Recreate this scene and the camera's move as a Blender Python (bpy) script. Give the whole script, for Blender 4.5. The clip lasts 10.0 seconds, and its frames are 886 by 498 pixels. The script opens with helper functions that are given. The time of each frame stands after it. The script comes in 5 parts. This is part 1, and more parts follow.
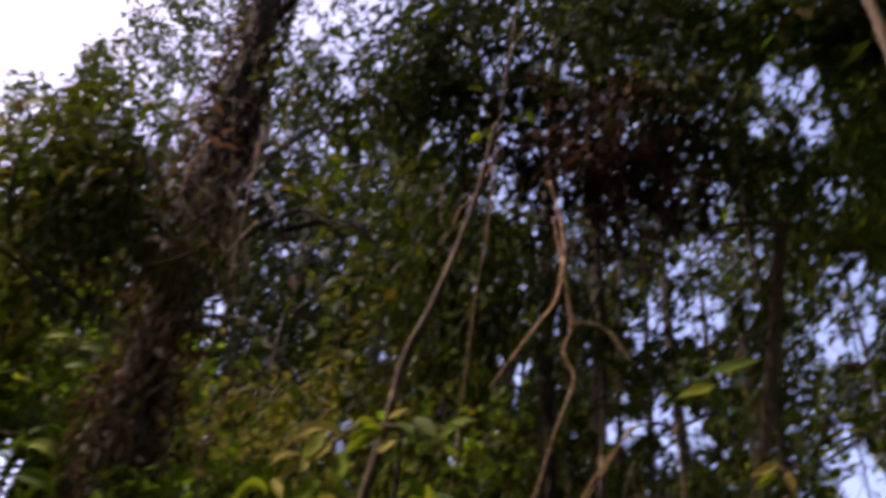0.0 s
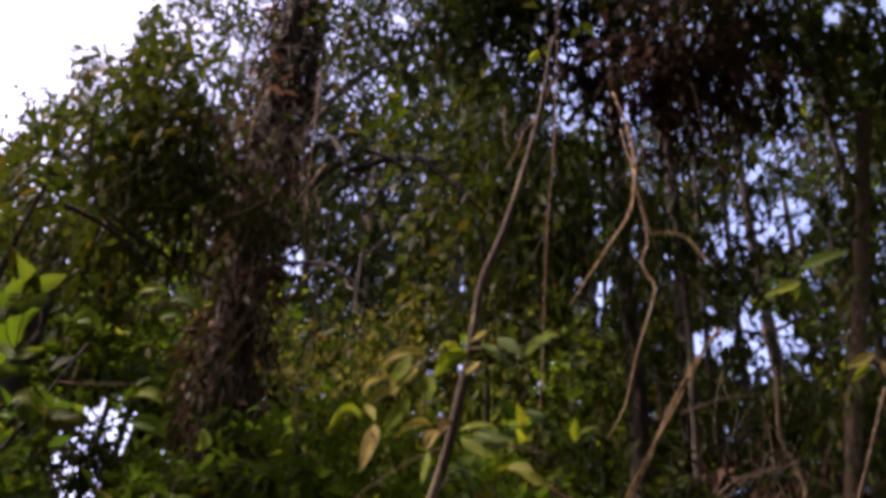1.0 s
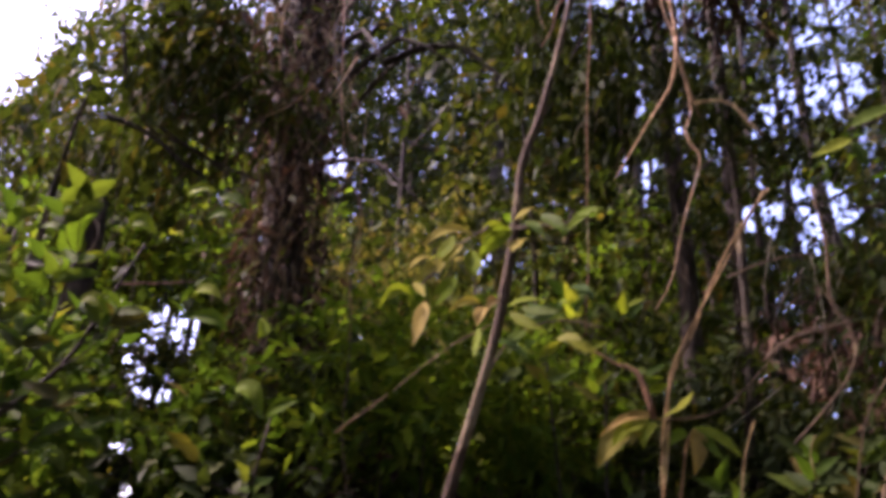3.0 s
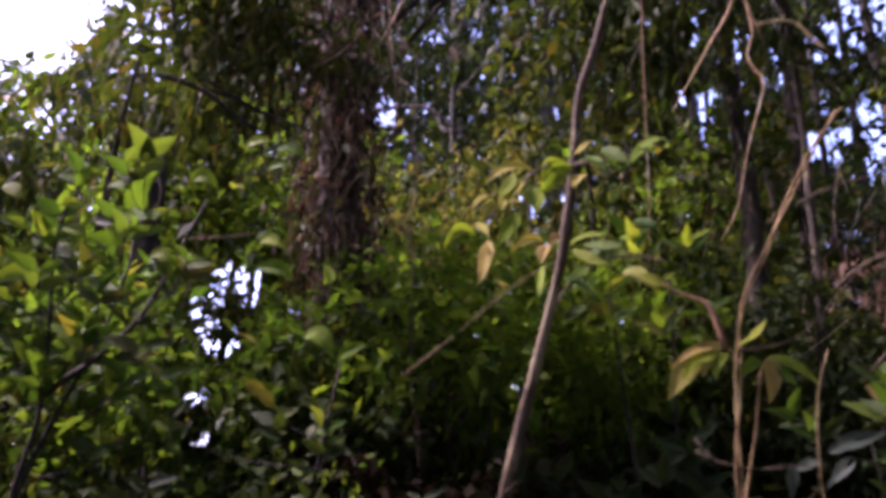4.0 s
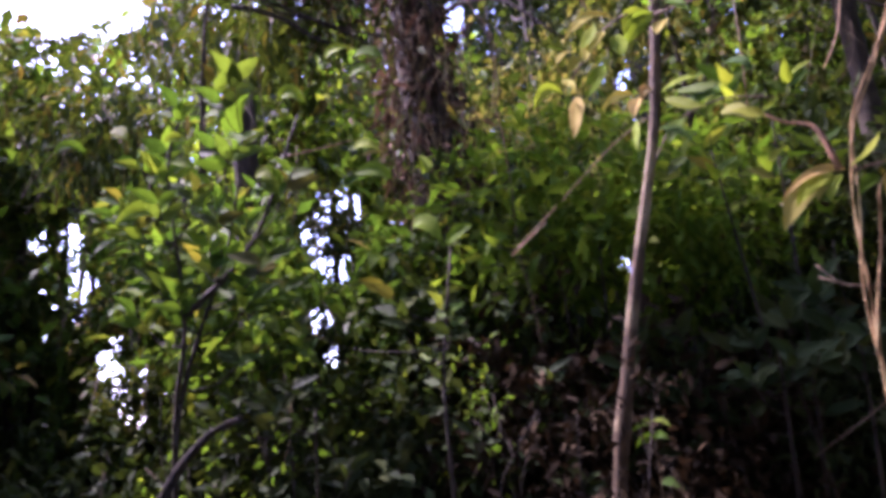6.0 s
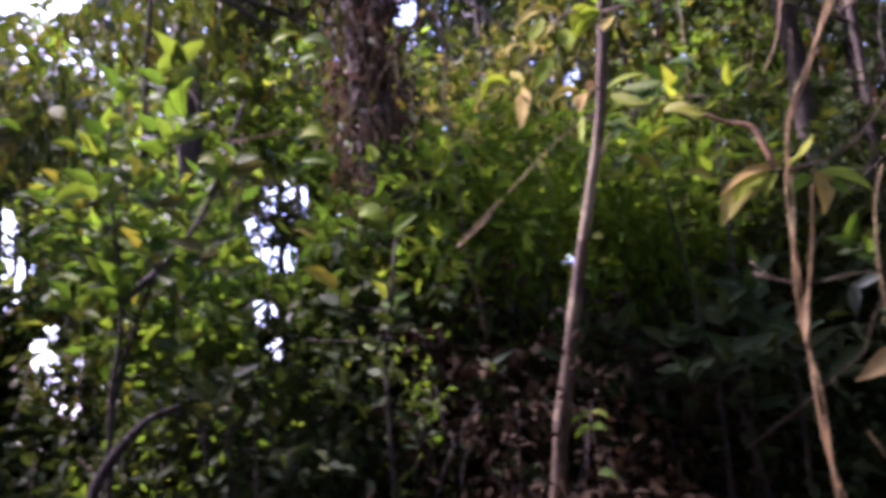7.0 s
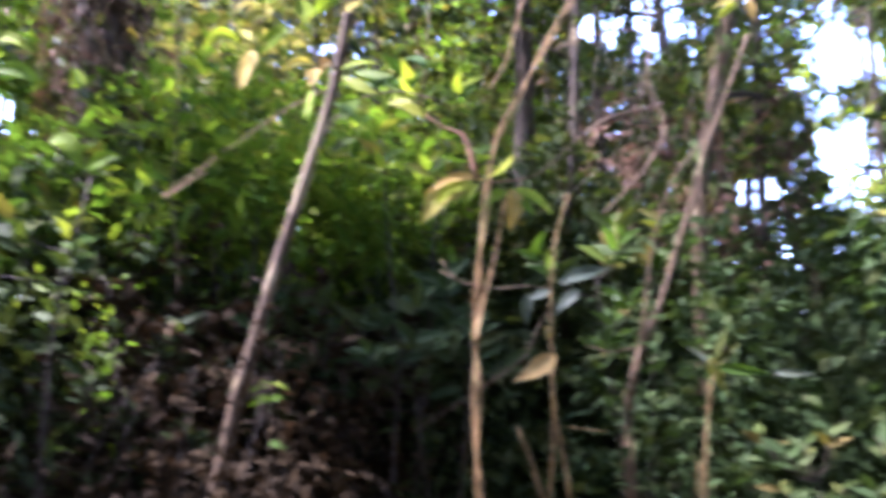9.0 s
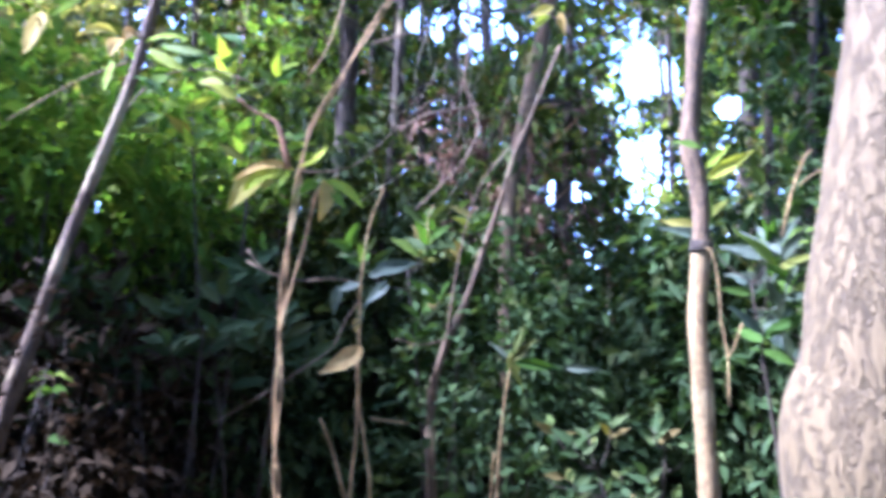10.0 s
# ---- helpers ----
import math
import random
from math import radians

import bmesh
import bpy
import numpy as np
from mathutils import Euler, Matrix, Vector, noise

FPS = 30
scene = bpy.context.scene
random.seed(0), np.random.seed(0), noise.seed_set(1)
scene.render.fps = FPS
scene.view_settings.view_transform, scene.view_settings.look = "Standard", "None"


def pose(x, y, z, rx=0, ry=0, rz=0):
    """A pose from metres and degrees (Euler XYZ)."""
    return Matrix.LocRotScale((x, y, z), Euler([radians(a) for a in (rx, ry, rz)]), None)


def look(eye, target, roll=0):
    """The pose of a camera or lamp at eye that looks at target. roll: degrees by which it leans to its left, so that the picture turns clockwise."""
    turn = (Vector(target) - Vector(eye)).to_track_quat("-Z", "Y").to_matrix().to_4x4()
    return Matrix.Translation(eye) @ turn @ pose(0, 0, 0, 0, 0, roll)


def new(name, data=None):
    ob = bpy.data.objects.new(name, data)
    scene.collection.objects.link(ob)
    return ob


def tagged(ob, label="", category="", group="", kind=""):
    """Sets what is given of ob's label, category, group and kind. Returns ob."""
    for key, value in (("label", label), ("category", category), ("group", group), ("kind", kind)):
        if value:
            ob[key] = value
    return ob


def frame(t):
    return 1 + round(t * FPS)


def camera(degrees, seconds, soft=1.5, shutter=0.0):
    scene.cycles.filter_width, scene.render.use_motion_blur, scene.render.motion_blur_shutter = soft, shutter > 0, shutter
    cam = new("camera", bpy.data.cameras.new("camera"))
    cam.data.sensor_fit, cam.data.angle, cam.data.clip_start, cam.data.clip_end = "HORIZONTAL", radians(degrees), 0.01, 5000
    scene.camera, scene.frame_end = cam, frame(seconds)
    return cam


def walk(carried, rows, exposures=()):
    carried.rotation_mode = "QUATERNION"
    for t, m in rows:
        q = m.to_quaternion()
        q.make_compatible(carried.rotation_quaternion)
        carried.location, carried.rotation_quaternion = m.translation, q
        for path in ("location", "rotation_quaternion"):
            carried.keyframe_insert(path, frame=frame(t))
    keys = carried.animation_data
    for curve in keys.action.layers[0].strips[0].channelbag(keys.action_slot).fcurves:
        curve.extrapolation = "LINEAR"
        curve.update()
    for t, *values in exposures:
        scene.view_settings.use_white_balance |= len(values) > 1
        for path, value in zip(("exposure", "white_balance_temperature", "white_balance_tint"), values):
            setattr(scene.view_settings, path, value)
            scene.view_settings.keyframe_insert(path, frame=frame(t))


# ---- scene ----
cam = camera(57.9, 10.0, 4.2, 0.9)
PATH = [
    (0, (-0.016, -0.029, 1.763), (-0.418, 2.370, 3.519), 6.9),
    (0.5, (-0.020, -0.024, 1.741), (-0.611, 2.421, 3.376), 6.0),
    (1, (-0.006, -0.010, 1.728), (-0.681, 2.482, 3.256), 4.4),
    (1.5, (0.027, -0.024, 1.696), (-0.658, 2.519, 3.133), 2.9),
    (2, (0.037, -0.014, 1.692), (-0.657, 2.569, 3.050), 2.6),
    (2.5, (0.026, -0.005, 1.681), (-0.733, 2.606, 2.951), 2.5),
    (4, (-0.027, 0.012, 1.655), (-1.100, 2.636, 2.638), 0.8),
    (4.5, (-0.034, -0.007, 1.639), (-1.189, 2.621, 2.510), 0.2),
    (5, (-0.046, -0.008, 1.612), (-1.345, 2.601, 2.319), -1.8),
    (5.2, (-0.048, -0.004, 1.608), (-1.395, 2.590, 2.281), -3.0),
    (6.3, (-0.035, -0.000, 1.509), (-1.476, 2.540, 2.194), -6.7),
    (6.5, (-0.036, -0.000, 1.506), (-1.440, 2.563, 2.186), -6.6),
    (7, (-0.033, 0.006, 1.507), (-1.315, 2.641, 2.153), -5.7),
    (7.5, (-0.020, 0.012, 1.500), (-1.125, 2.738, 2.094), -3.8),
    (8, (-0.005, 0.012, 1.497), (-0.883, 2.824, 2.062), -2.3),
    (8.5, (0.023, 0.018, 1.499), (-0.617, 2.894, 2.065), -1.2),
    (9, (0.049, 0.022, 1.511), (-0.284, 2.962, 2.008), 0.4),
    (9.5, (0.075, 0.011, 1.520), (0.177, 2.972, 1.995), 2.2),
    (10, (0.088, 0.031, 1.536), (0.423, 2.977, 1.992), 1.0),
]
GAIN = 1.85
walk(cam, [(t, look(eye, target, roll)) for t, eye, target, roll in PATH],
     exposures=[(t, stops + GAIN, kelvin, tint) for t, stops, kelvin, tint in (
         (0, -0.42, 7000, 40), (1, -0.17, 6800, 43), (2.5, 0.36, 6650, 50), (4, 0.7, 5900, 57), (4.5, 0.84, 5850, 57), (5, 1.4, 5600, 58), (6.5, 1.42, 5500, 60),
         (7, 1.42, 5550, 61), (7.5, 2.24, 5300, 67), (8, 2.95, 5150, 65), (8.5, 2.8, 5050, 67), (9, 2.45, 5300, 42), (9.5, 2.45, 4750, 42), (10, 2.52, 4550, 37))])

# ---- world and sun ----
SUN_TURN, SUN_HEIGHT = radians(-94), radians(52)   # turn from +y towards +x
world = bpy.data.worlds.new("sky")
scene.world = world
world.use_nodes = True
wn = world.node_tree.nodes
sky = wn.new("ShaderNodeTexSky")
sky.sky_type, sky.sun_disc = "NISHITA", False
sky.sun_elevation, sky.sun_rotation = SUN_HEIGHT, SUN_TURN
sky.air_density, sky.dust_density, sky.ozone_density = 1.0, 3.0, 2.0
wn["Background"].inputs["Strength"].default_value = 0.15
world.node_tree.links.new(sky.outputs["Color"], wn["Background"].inputs["Color"])
sun = new("sun", bpy.data.lights.new("sun", "SUN"))
sun.data.energy, sun.data.angle, sun.data.color = 2.0, radians(4.0), (1.0, 0.93, 0.8)
away = Vector((math.sin(SUN_TURN) * math.cos(SUN_HEIGHT), math.cos(SUN_TURN) * math.cos(SUN_HEIGHT), math.sin(SUN_HEIGHT)))
sun.matrix_world = look(away * 60, (0, 0, 0))

# ---- materials ----
def material(name):
    m = bpy.data.materials.new(name)
    m.use_nodes = True
    m.node_tree.nodes.clear()
    return m, m.node_tree.nodes, m.node_tree.links


def ramp(nodes, colours):
    r = nodes.new("ShaderNodeValToRGB")
    r.color_ramp.interpolation = "LINEAR"
    while len(r.color_ramp.elements) < len(colours):
        r.color_ramp.elements.new(0.5)
    for e, (at, c) in zip(r.color_ramp.elements, colours):
        e.position, e.color = at, (*c, 1)
    return r


def leaf_material(name, colours, rough=0.42, through_light=0.4, glow=(1.5, 1.6, 0.6), gloss=0.3):
    """Blade colour varied from leaf to leaf and by blotches; light passes through the blade."""
    m, n, l = material(name)
    out, mix = n.new("ShaderNodeOutputMaterial"), n.new("ShaderNodeMixShader")
    bsdf, tran = n.new("ShaderNodeBsdfPrincipled"), n.new("ShaderNodeBsdfTranslucent")
    geo, info, add, frac = n.new("ShaderNodeNewGeometry"), n.new("ShaderNodeObjectInfo"), n.new("ShaderNodeMath"), n.new("ShaderNodeMath")
    frac.operation = "FRACT"
    l.new(geo.outputs["Random Per Island"], add.inputs[0])
    l.new(info.outputs["Random"], add.inputs[1])
    l.new(add.outputs[0], frac.inputs[0])
    r = ramp(n, colours)
    l.new(frac.outputs[0], r.inputs["Fac"])
    coord, nz = n.new("ShaderNodeTexCoord"), n.new("ShaderNodeTexNoise")
    nz.inputs["Scale"].default_value, nz.inputs["Detail"].default_value = 35, 3
    l.new(coord.outputs["Object"], nz.inputs["Vector"])
    hsv, mr = n.new("ShaderNodeHueSaturation"), n.new("ShaderNodeMapRange")
    mr.inputs["To Min"].default_value, mr.inputs["To Max"].default_value = 0.7, 1.3
    l.new(nz.outputs["Fac"], mr.inputs["Value"])
    l.new(mr.outputs["Result"], hsv.inputs["Value"])
    l.new(r.outputs["Color"], hsv.inputs["Color"])
    l.new(hsv.outputs["Color"], bsdf.inputs["Base Color"])
    bsdf.inputs["Roughness"].default_value = rough
    bsdf.inputs["Specular IOR Level"].default_value = gloss
    tint = n.new("ShaderNodeMix")
    tint.data_type, tint.blend_type = "RGBA", "MULTIPLY"
    tint.inputs["Factor"].default_value = 1.0
    tint.inputs["B"].default_value = (*glow, 1)
    l.new(hsv.outputs["Color"], tint.inputs["A"])
    l.new(tint.outputs["Result"], tran.inputs["Color"])
    bump = n.new("ShaderNodeBump")
    bump.inputs["Strength"].default_value, bump.inputs["Distance"].default_value = 0.3, 0.004
    l.new(nz.outputs["Fac"], bump.inputs["Height"])
    l.new(bump.outputs["Normal"], bsdf.inputs["Normal"])
    mix.inputs["Fac"].default_value = through_light
    l.new(bsdf.outputs[0], mix.inputs[1])
    l.new(tran.outputs[0], mix.inputs[2])
    l.new(mix.outputs[0], out.inputs["Surface"])
    return m


def bark_material(name, dark, light, pale, scale=14.0, stretch=0.25, depth=0.012, blotch=2.5, blotch_from=0.56, cracks=0.7):
    """Bark: vertical streaks, scaly plates and pale lichen blotches, with relief."""
    m, n, l = material(name)
    out, bsdf = n.new("ShaderNodeOutputMaterial"), n.new("ShaderNodeBsdfPrincipled")
    coord, mp = n.new("ShaderNodeTexCoord"), n.new("ShaderNodeMapping")
    mp.inputs["Scale"].default_value = (1, 1, stretch)
    l.new(coord.outputs["Object"], mp.inputs["Vector"])
    fine, vor, big = n.new("ShaderNodeTexNoise"), n.new("ShaderNodeTexVoronoi"), n.new("ShaderNodeTexNoise")
    fine.inputs["Scale"].default_value, fine.inputs["Detail"].default_value = scale * 3, 6
    vor.inputs["Scale"].default_value = scale
    vor.feature = "DISTANCE_TO_EDGE"
    big.inputs["Scale"].default_value, big.inputs["Detail"].default_value = blotch, 5
    wob = n.new("ShaderNodeMix")
    wob.data_type, wob.blend_type = "RGBA", "LINEAR_LIGHT"
    wob.inputs["Factor"].default_value = 0.06
    l.new(mp.outputs[0], wob.inputs["A"])
    l.new(fine.outputs["Color"], wob.inputs["B"])
    l.new(mp.outputs[0], fine.inputs["Vector"])
    l.new(wob.outputs["Result"], vor.inputs["Vector"])
    l.new(coord.outputs["Object"], big.inputs["Vector"])
    r = ramp(n, [(0.25, dark), (0.6, light), (0.85, light)])
    l.new(fine.outputs["Fac"], r.inputs["Fac"])
    edge = ramp(n, [(0.0, (0.35, 0.32, 0.3)), (0.12, (1, 1, 1))])
    l.new(vor.outputs["Distance"], edge.inputs["Fac"])
    mul = n.new("ShaderNodeMix")
    mul.data_type, mul.blend_type = "RGBA", "MULTIPLY"
    mul.inputs["Factor"].default_value = cracks
    l.new(r.outputs["Color"], mul.inputs["A"])
    l.new(edge.outputs["Color"], mul.inputs["B"])
    spot = ramp(n, [(blotch_from, (0, 0, 0)), (blotch_from + 0.08, (1, 1, 1))])
    l.new(big.outputs["Fac"], spot.inputs["Fac"])
    lich = n.new("ShaderNodeMix")
    lich.data_type = "RGBA"
    l.new(spot.outputs["Color"], lich.inputs["Factor"])
    l.new(mul.outputs["Result"], lich.inputs["A"])
    lich.inputs["B"].default_value = (*pale, 1)
    l.new(lich.outputs["Result"], bsdf.inputs["Base Color"])
    bsdf.inputs["Roughness"].default_value = 0.85
    hsum = n.new("ShaderNodeMath")
    hsum.operation = "MULTIPLY_ADD"
    hsum.inputs[1].default_value = 0.5
    l.new(fine.outputs["Fac"], hsum.inputs[0])
    l.new(edge.outputs["Color"], hsum.inputs[2])
    bump = n.new("ShaderNodeBump")
    bump.inputs["Strength"].default_value, bump.inputs["Distance"].default_value = 0.8, depth
    l.new(hsum.outputs[0], bump.inputs["Height"])
    l.new(bump.outputs["Normal"], bsdf.inputs["Normal"])
    l.new(bsdf.outputs[0], out.inputs["Surface"])
    return m


def litter_material():
    m, n, l = material("leaf_litter_soil")
    out, bsdf = n.new("ShaderNodeOutputMaterial"), n.new("ShaderNodeBsdfPrincipled")
    coord, vor, nz = n.new("ShaderNodeTexCoord"), n.new("ShaderNodeTexVoronoi"), n.new("ShaderNodeTexNoise")
    vor.inputs["Scale"].default_value, nz.inputs["Scale"].default_value = 11, 1.3
    l.new(coord.outputs["Object"], vor.inputs["Vector"])
    l.new(coord.outputs["Object"], nz.inputs["Vector"])
    r = ramp(n, [(0.0, (0.035, 0.022, 0.014)), (0.5, (0.11, 0.065, 0.035)), (1.0, (0.2, 0.13, 0.07))])
    sep = n.new("ShaderNodeSeparateColor")
    l.new(vor.outputs["Color"], sep.inputs[0])
    l.new(sep.outputs[0], r.inputs["Fac"])
    mix = n.new("ShaderNodeMix")
    mix.data_type = "RGBA"
    mix.inputs["B"].default_value = (0.03, 0.045, 0.015, 1)
    l.new(nz.outputs["Fac"], mix.inputs["Factor"])
    l.new(r.outputs["Color"], mix.inputs["A"])
    l.new(mix.outputs["Result"], bsdf.inputs["Base Color"])
    bsdf.inputs["Roughness"].default_value = 0.9
    bump = n.new("ShaderNodeBump")
    bump.inputs["Distance"].default_value = 0.03
    l.new(vor.outputs["Distance"], bump.inputs["Height"])
    l.new(bump.outputs["Normal"], bsdf.inputs["Normal"])
    l.new(bsdf.outputs[0], out.inputs["Surface"])
    return m


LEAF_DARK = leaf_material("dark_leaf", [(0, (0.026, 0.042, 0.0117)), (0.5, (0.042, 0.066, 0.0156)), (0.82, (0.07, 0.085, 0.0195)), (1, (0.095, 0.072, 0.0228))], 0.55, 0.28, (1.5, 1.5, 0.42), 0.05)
LEAF_MID = leaf_material("green_leaf", [(0, (0.036, 0.076, 0.0144)), (0.5, (0.06, 0.11, 0.018)), (0.88, (0.095, 0.135, 0.0228)), (1, (0.15, 0.125, 0.027))], 0.55, 0.42, (1.5, 1.6, 0.42), 0.04)
# Lighter copy of the green leaf; on far trees it carries sunlight.
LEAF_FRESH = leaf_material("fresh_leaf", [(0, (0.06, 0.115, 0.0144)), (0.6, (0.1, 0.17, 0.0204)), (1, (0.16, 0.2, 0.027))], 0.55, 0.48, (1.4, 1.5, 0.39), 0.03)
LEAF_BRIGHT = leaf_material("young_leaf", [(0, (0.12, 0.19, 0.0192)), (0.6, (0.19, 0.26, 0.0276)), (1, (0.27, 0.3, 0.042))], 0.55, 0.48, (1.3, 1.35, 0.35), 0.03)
LEAF_YELLOW = leaf_material("yellowing_leaf", [(0, (0.22, 0.24, 0.05)), (0.6, (0.32, 0.285, 0.07)), (1, (0.38, 0.265, 0.09))], 0.55, 0.45, (1.25, 1.2, 0.5), 0.03)
LEAF_TAN = leaf_material("tan_withered_leaf", [(0, (0.25, 0.19, 0.06)), (1, (0.36, 0.26, 0.1))], 0.7, 0.35, (1.2, 1.0, 0.8), 0.15)
LEAF_DEAD = leaf_material("withered_leaf", [(0, (0.045, 0.026, 0.018)), (0.6, (0.09, 0.055, 0.034)), (1, (0.18, 0.115, 0.07))], 0.8, 0.2, (1.2, 1, 0.8), 0.15)
# Olive leaf, brightened: part of the sunlight is in its colour.
LEAF_OLIVE_LIT = leaf_material("lit_olive_leaf", [(0, (0.11, 0.135, 0.035)), (0.6, (0.17, 0.18, 0.05)), (1, (0.24, 0.19, 0.08))], 0.6, 0.45, (1.4, 1.4, 0.5), 0.12)
# Withered brown leaf, darkened: the shade low down is in the colour.
LEAF_WITHERED_SHADED = leaf_material("shaded_withered_leaf", [(0, (0.014, 0.01, 0.0052)), (0.7, (0.027, 0.019, 0.0092)), (1, (0.052, 0.036, 0.018))], 0.85, 0.12, (1.2, 1, 0.8), 0.05)
# Darker copy of the green leaf: shade is put into its colour.
LEAF_SHADED = leaf_material("shaded_leaf", [(0, (0.021, 0.035, 0.012)), (0.6, (0.037, 0.056, 0.017)), (1, (0.06, 0.07, 0.023))], 0.55, 0.22, (1.4, 1.5, 0.42), 0.05)
LEAF_GREY = leaf_material("dull_leaf", [(0, (0.04, 0.06, 0.04)), (1, (0.08, 0.1, 0.065))], 0.5, 0.25, (1.2, 1.3, 0.9), 0.12)
# Long-leaved shrubs' leaf; its dark colour also holds shade at the right.
LEAF_GLOSSY_SHADED = leaf_material("glossy_shaded_leaf", [(0, (0.022, 0.04, 0.014)), (0.7, (0.036, 0.06, 0.02)), (1, (0.06, 0.075, 0.025))], 0.5, 0.22, (1.3, 1.5, 0.5), 0.04)
BARK_DARK = bark_material("dark_bark", (0.016, 0.011, 0.0048), (0.038, 0.026, 0.0112), (0.06, 0.046, 0.0216))
BARK_BROWN = bark_material("brown_bark", (0.04, 0.026, 0.0119), (0.118, 0.077, 0.0323), (0.23, 0.18, 0.0892), 22, 0.3, 0.004, 5.0, 0.6)
BARK_TAN = bark_material("tan_bark", (0.3, 0.175, 0.08), (0.6, 0.39, 0.19), (0.54, 0.43, 0.3), 30, 0.25, 0.003, 6.0, 0.6)
BARK_STEM = bark_material("stem_bark", (0.1, 0.065, 0.0198), (0.237, 0.165, 0.0528), (0.328, 0.27, 0.099), 30, 0.2, 0.003, 7.0, 0.6)
BARK_TWINED = bark_material("twined_bark", (0.141, 0.085, 0.02808), (0.3384, 0.22, 0.078), (0.4136, 0.32, 0.1326), 30, 0.2, 0.003, 7.0, 0.6)
BARK_SPOTTED = bark_material("spotted_bark", (0.018, 0.012, 0.00446), (0.042, 0.029, 0.0108), (0.17, 0.135, 0.0638), 20, 0.3, 0.004, 4.0, 0.58)
BARK_SCALY = bark_material("scaly_bark", (0.066, 0.045, 0.0148), (0.094, 0.068, 0.0235), (0.07, 0.048, 0.016), 15, 0.4, 0.014, 2.4, 0.55, 0.4)
BARK_PALE = bark_material("pale_bark", (0.097, 0.075, 0.045), (0.213, 0.17, 0.105), (0.436, 0.4, 0.255), 20, 0.3, 0.004, 5.0, 0.52)
BARK_RED = bark_material("reddish_bark", (0.111, 0.055, 0.0245), (0.289, 0.15, 0.063), (0.297, 0.25, 0.14), 24, 0.25, 0.003, 5.0, 0.6)
BARK_SLIM = bark_material("tan_grey_bark", (0.1455, 0.095, 0.034), (0.2619, 0.185, 0.07225), (0.3395, 0.26, 0.1148), 24, 0.4, 0.004, 5.0, 0.56)
BARK_MOTTLED = bark_material("mottled_bark", (0.0353, 0.021, 0.00788), (0.0882, 0.054, 0.0195), (0.196, 0.155, 0.075), 22, 0.3, 0.004, 4.0, 0.56)
LITTER = litter_material()

# ---- building helpers ----
RNG = np.random.default_rng(7)


def mesh_of(name, verts, faces, mat, smooth=True):
    me = bpy.data.meshes.new(name)
    me.from_pydata(verts, [], faces)
    me.materials.append(mat)
    if smooth:
        me.polygons.foreach_set("use_smooth", np.ones(len(me.polygons), bool))
    me.update()
    return me


def thing(name, base, label, category, group="", kind=""):
    """An Empty at the base of a thing, to hold its parts."""
    ob = new(name)
    ob.empty_display_size = 0.1
    ob.location = base
    return tagged(ob, label, category, group, kind)


def hang(ob, parent, label=""):
    """Makes ob, whose mesh is in world places, a part of parent."""
    ob.parent = parent
    if parent.data is None:      # an Empty stands at its base; parts keep world places
        ob.matrix_parent_inverse = Matrix.Translation(-parent.location)
    return tagged(ob, label)


def spline(points, step=0.06):
    """A smooth run of points through the given ones."""
    p = [Vector(q) for q in points]
    if len(p) < 3:
        p.insert(1, (p[0] + p[1]) / 2)
    p = [p[0] * 2 - p[1]] + p + [p[-1] * 2 - p[-2]]
    out = []
    for a, b, c, d in zip(p, p[1:], p[2:], p[3:]):
        n = max(2, int((c - b).length / step))
        for k in range(n):
            t = k / n
            out.append(0.5 * (2 * b + (c - a) * t + (2 * a - 5 * b + 4 * c - d) * t * t + (3 * b - a - 3 * c + d) * t ** 3))
    return out + [p[-2]]


def tube(points, r0, r1, sides=8, step=0.06, rough=0.12, knots=0.0, seed=0.0, flare=0.0):
    """Verts and faces of a tapering, slightly uneven round stem from its foot (r0) to its end (r1)."""
    run = spline(points, step)
    verts, faces = [], []
    side = Vector((1, 0.1, 0.05)).normalized()
    for k, c in enumerate(run):
        ahead = (run[min(k + 1, len(run) - 1)] - run[max(k - 1, 0)]).normalized()
        side = (side - ahead * side.dot(ahead)).normalized()
        up = ahead.cross(side)
        t = k / (len(run) - 1)
        r = r0 + (r1 - r0) * t
        r *= 1 + flare * math.exp(-t * 9)
        r *= 1 + knots * max(0, noise.noise(c * 6 + Vector((seed, 0, 0))))
        for s in range(sides):
            a = 2 * math.pi * s / sides
            d = side * math.cos(a) + up * math.sin(a)
            q = 1 + rough * noise.noise(c * 5 + d * 0.9 + Vector((seed, seed, 0)))
            verts.append(c + d * r * q)
        if k:
            o = (k - 1) * sides
            for s in range(sides):
                e = (s + 1) % sides
                faces.append((o + s, o + e, o + sides + e, o + sides + s))
    faces.append(tuple(range(sides))[::-1])
    faces.append(tuple(range(len(verts) - sides, len(verts))))
    return verts, faces


def stem(name, points, r0, r1, mat, parent=None, label="", **kw):
    me = mesh_of(name, *tube(points, r0, r1, **kw), mat)
    ob = new(name, me)
    return hang(ob, parent, label) if parent else ob


def joined(runs):
    """One mesh out of several tubes."""
    verts, faces = [], []
    for v, f in runs:
        o = len(verts)
        verts += v
        faces += [tuple(i + o for i in q) for q in f]
    return verts, faces


def rooted(points, sway=0.0):
    """The points with a foot on the ground put before the first."""
    x, y, z = points[0]
    return [(x - sway, y, -0.05)] + ([(x - sway * 0.4, y, z * 0.5)] if z > 0.8 else []) + list(points)


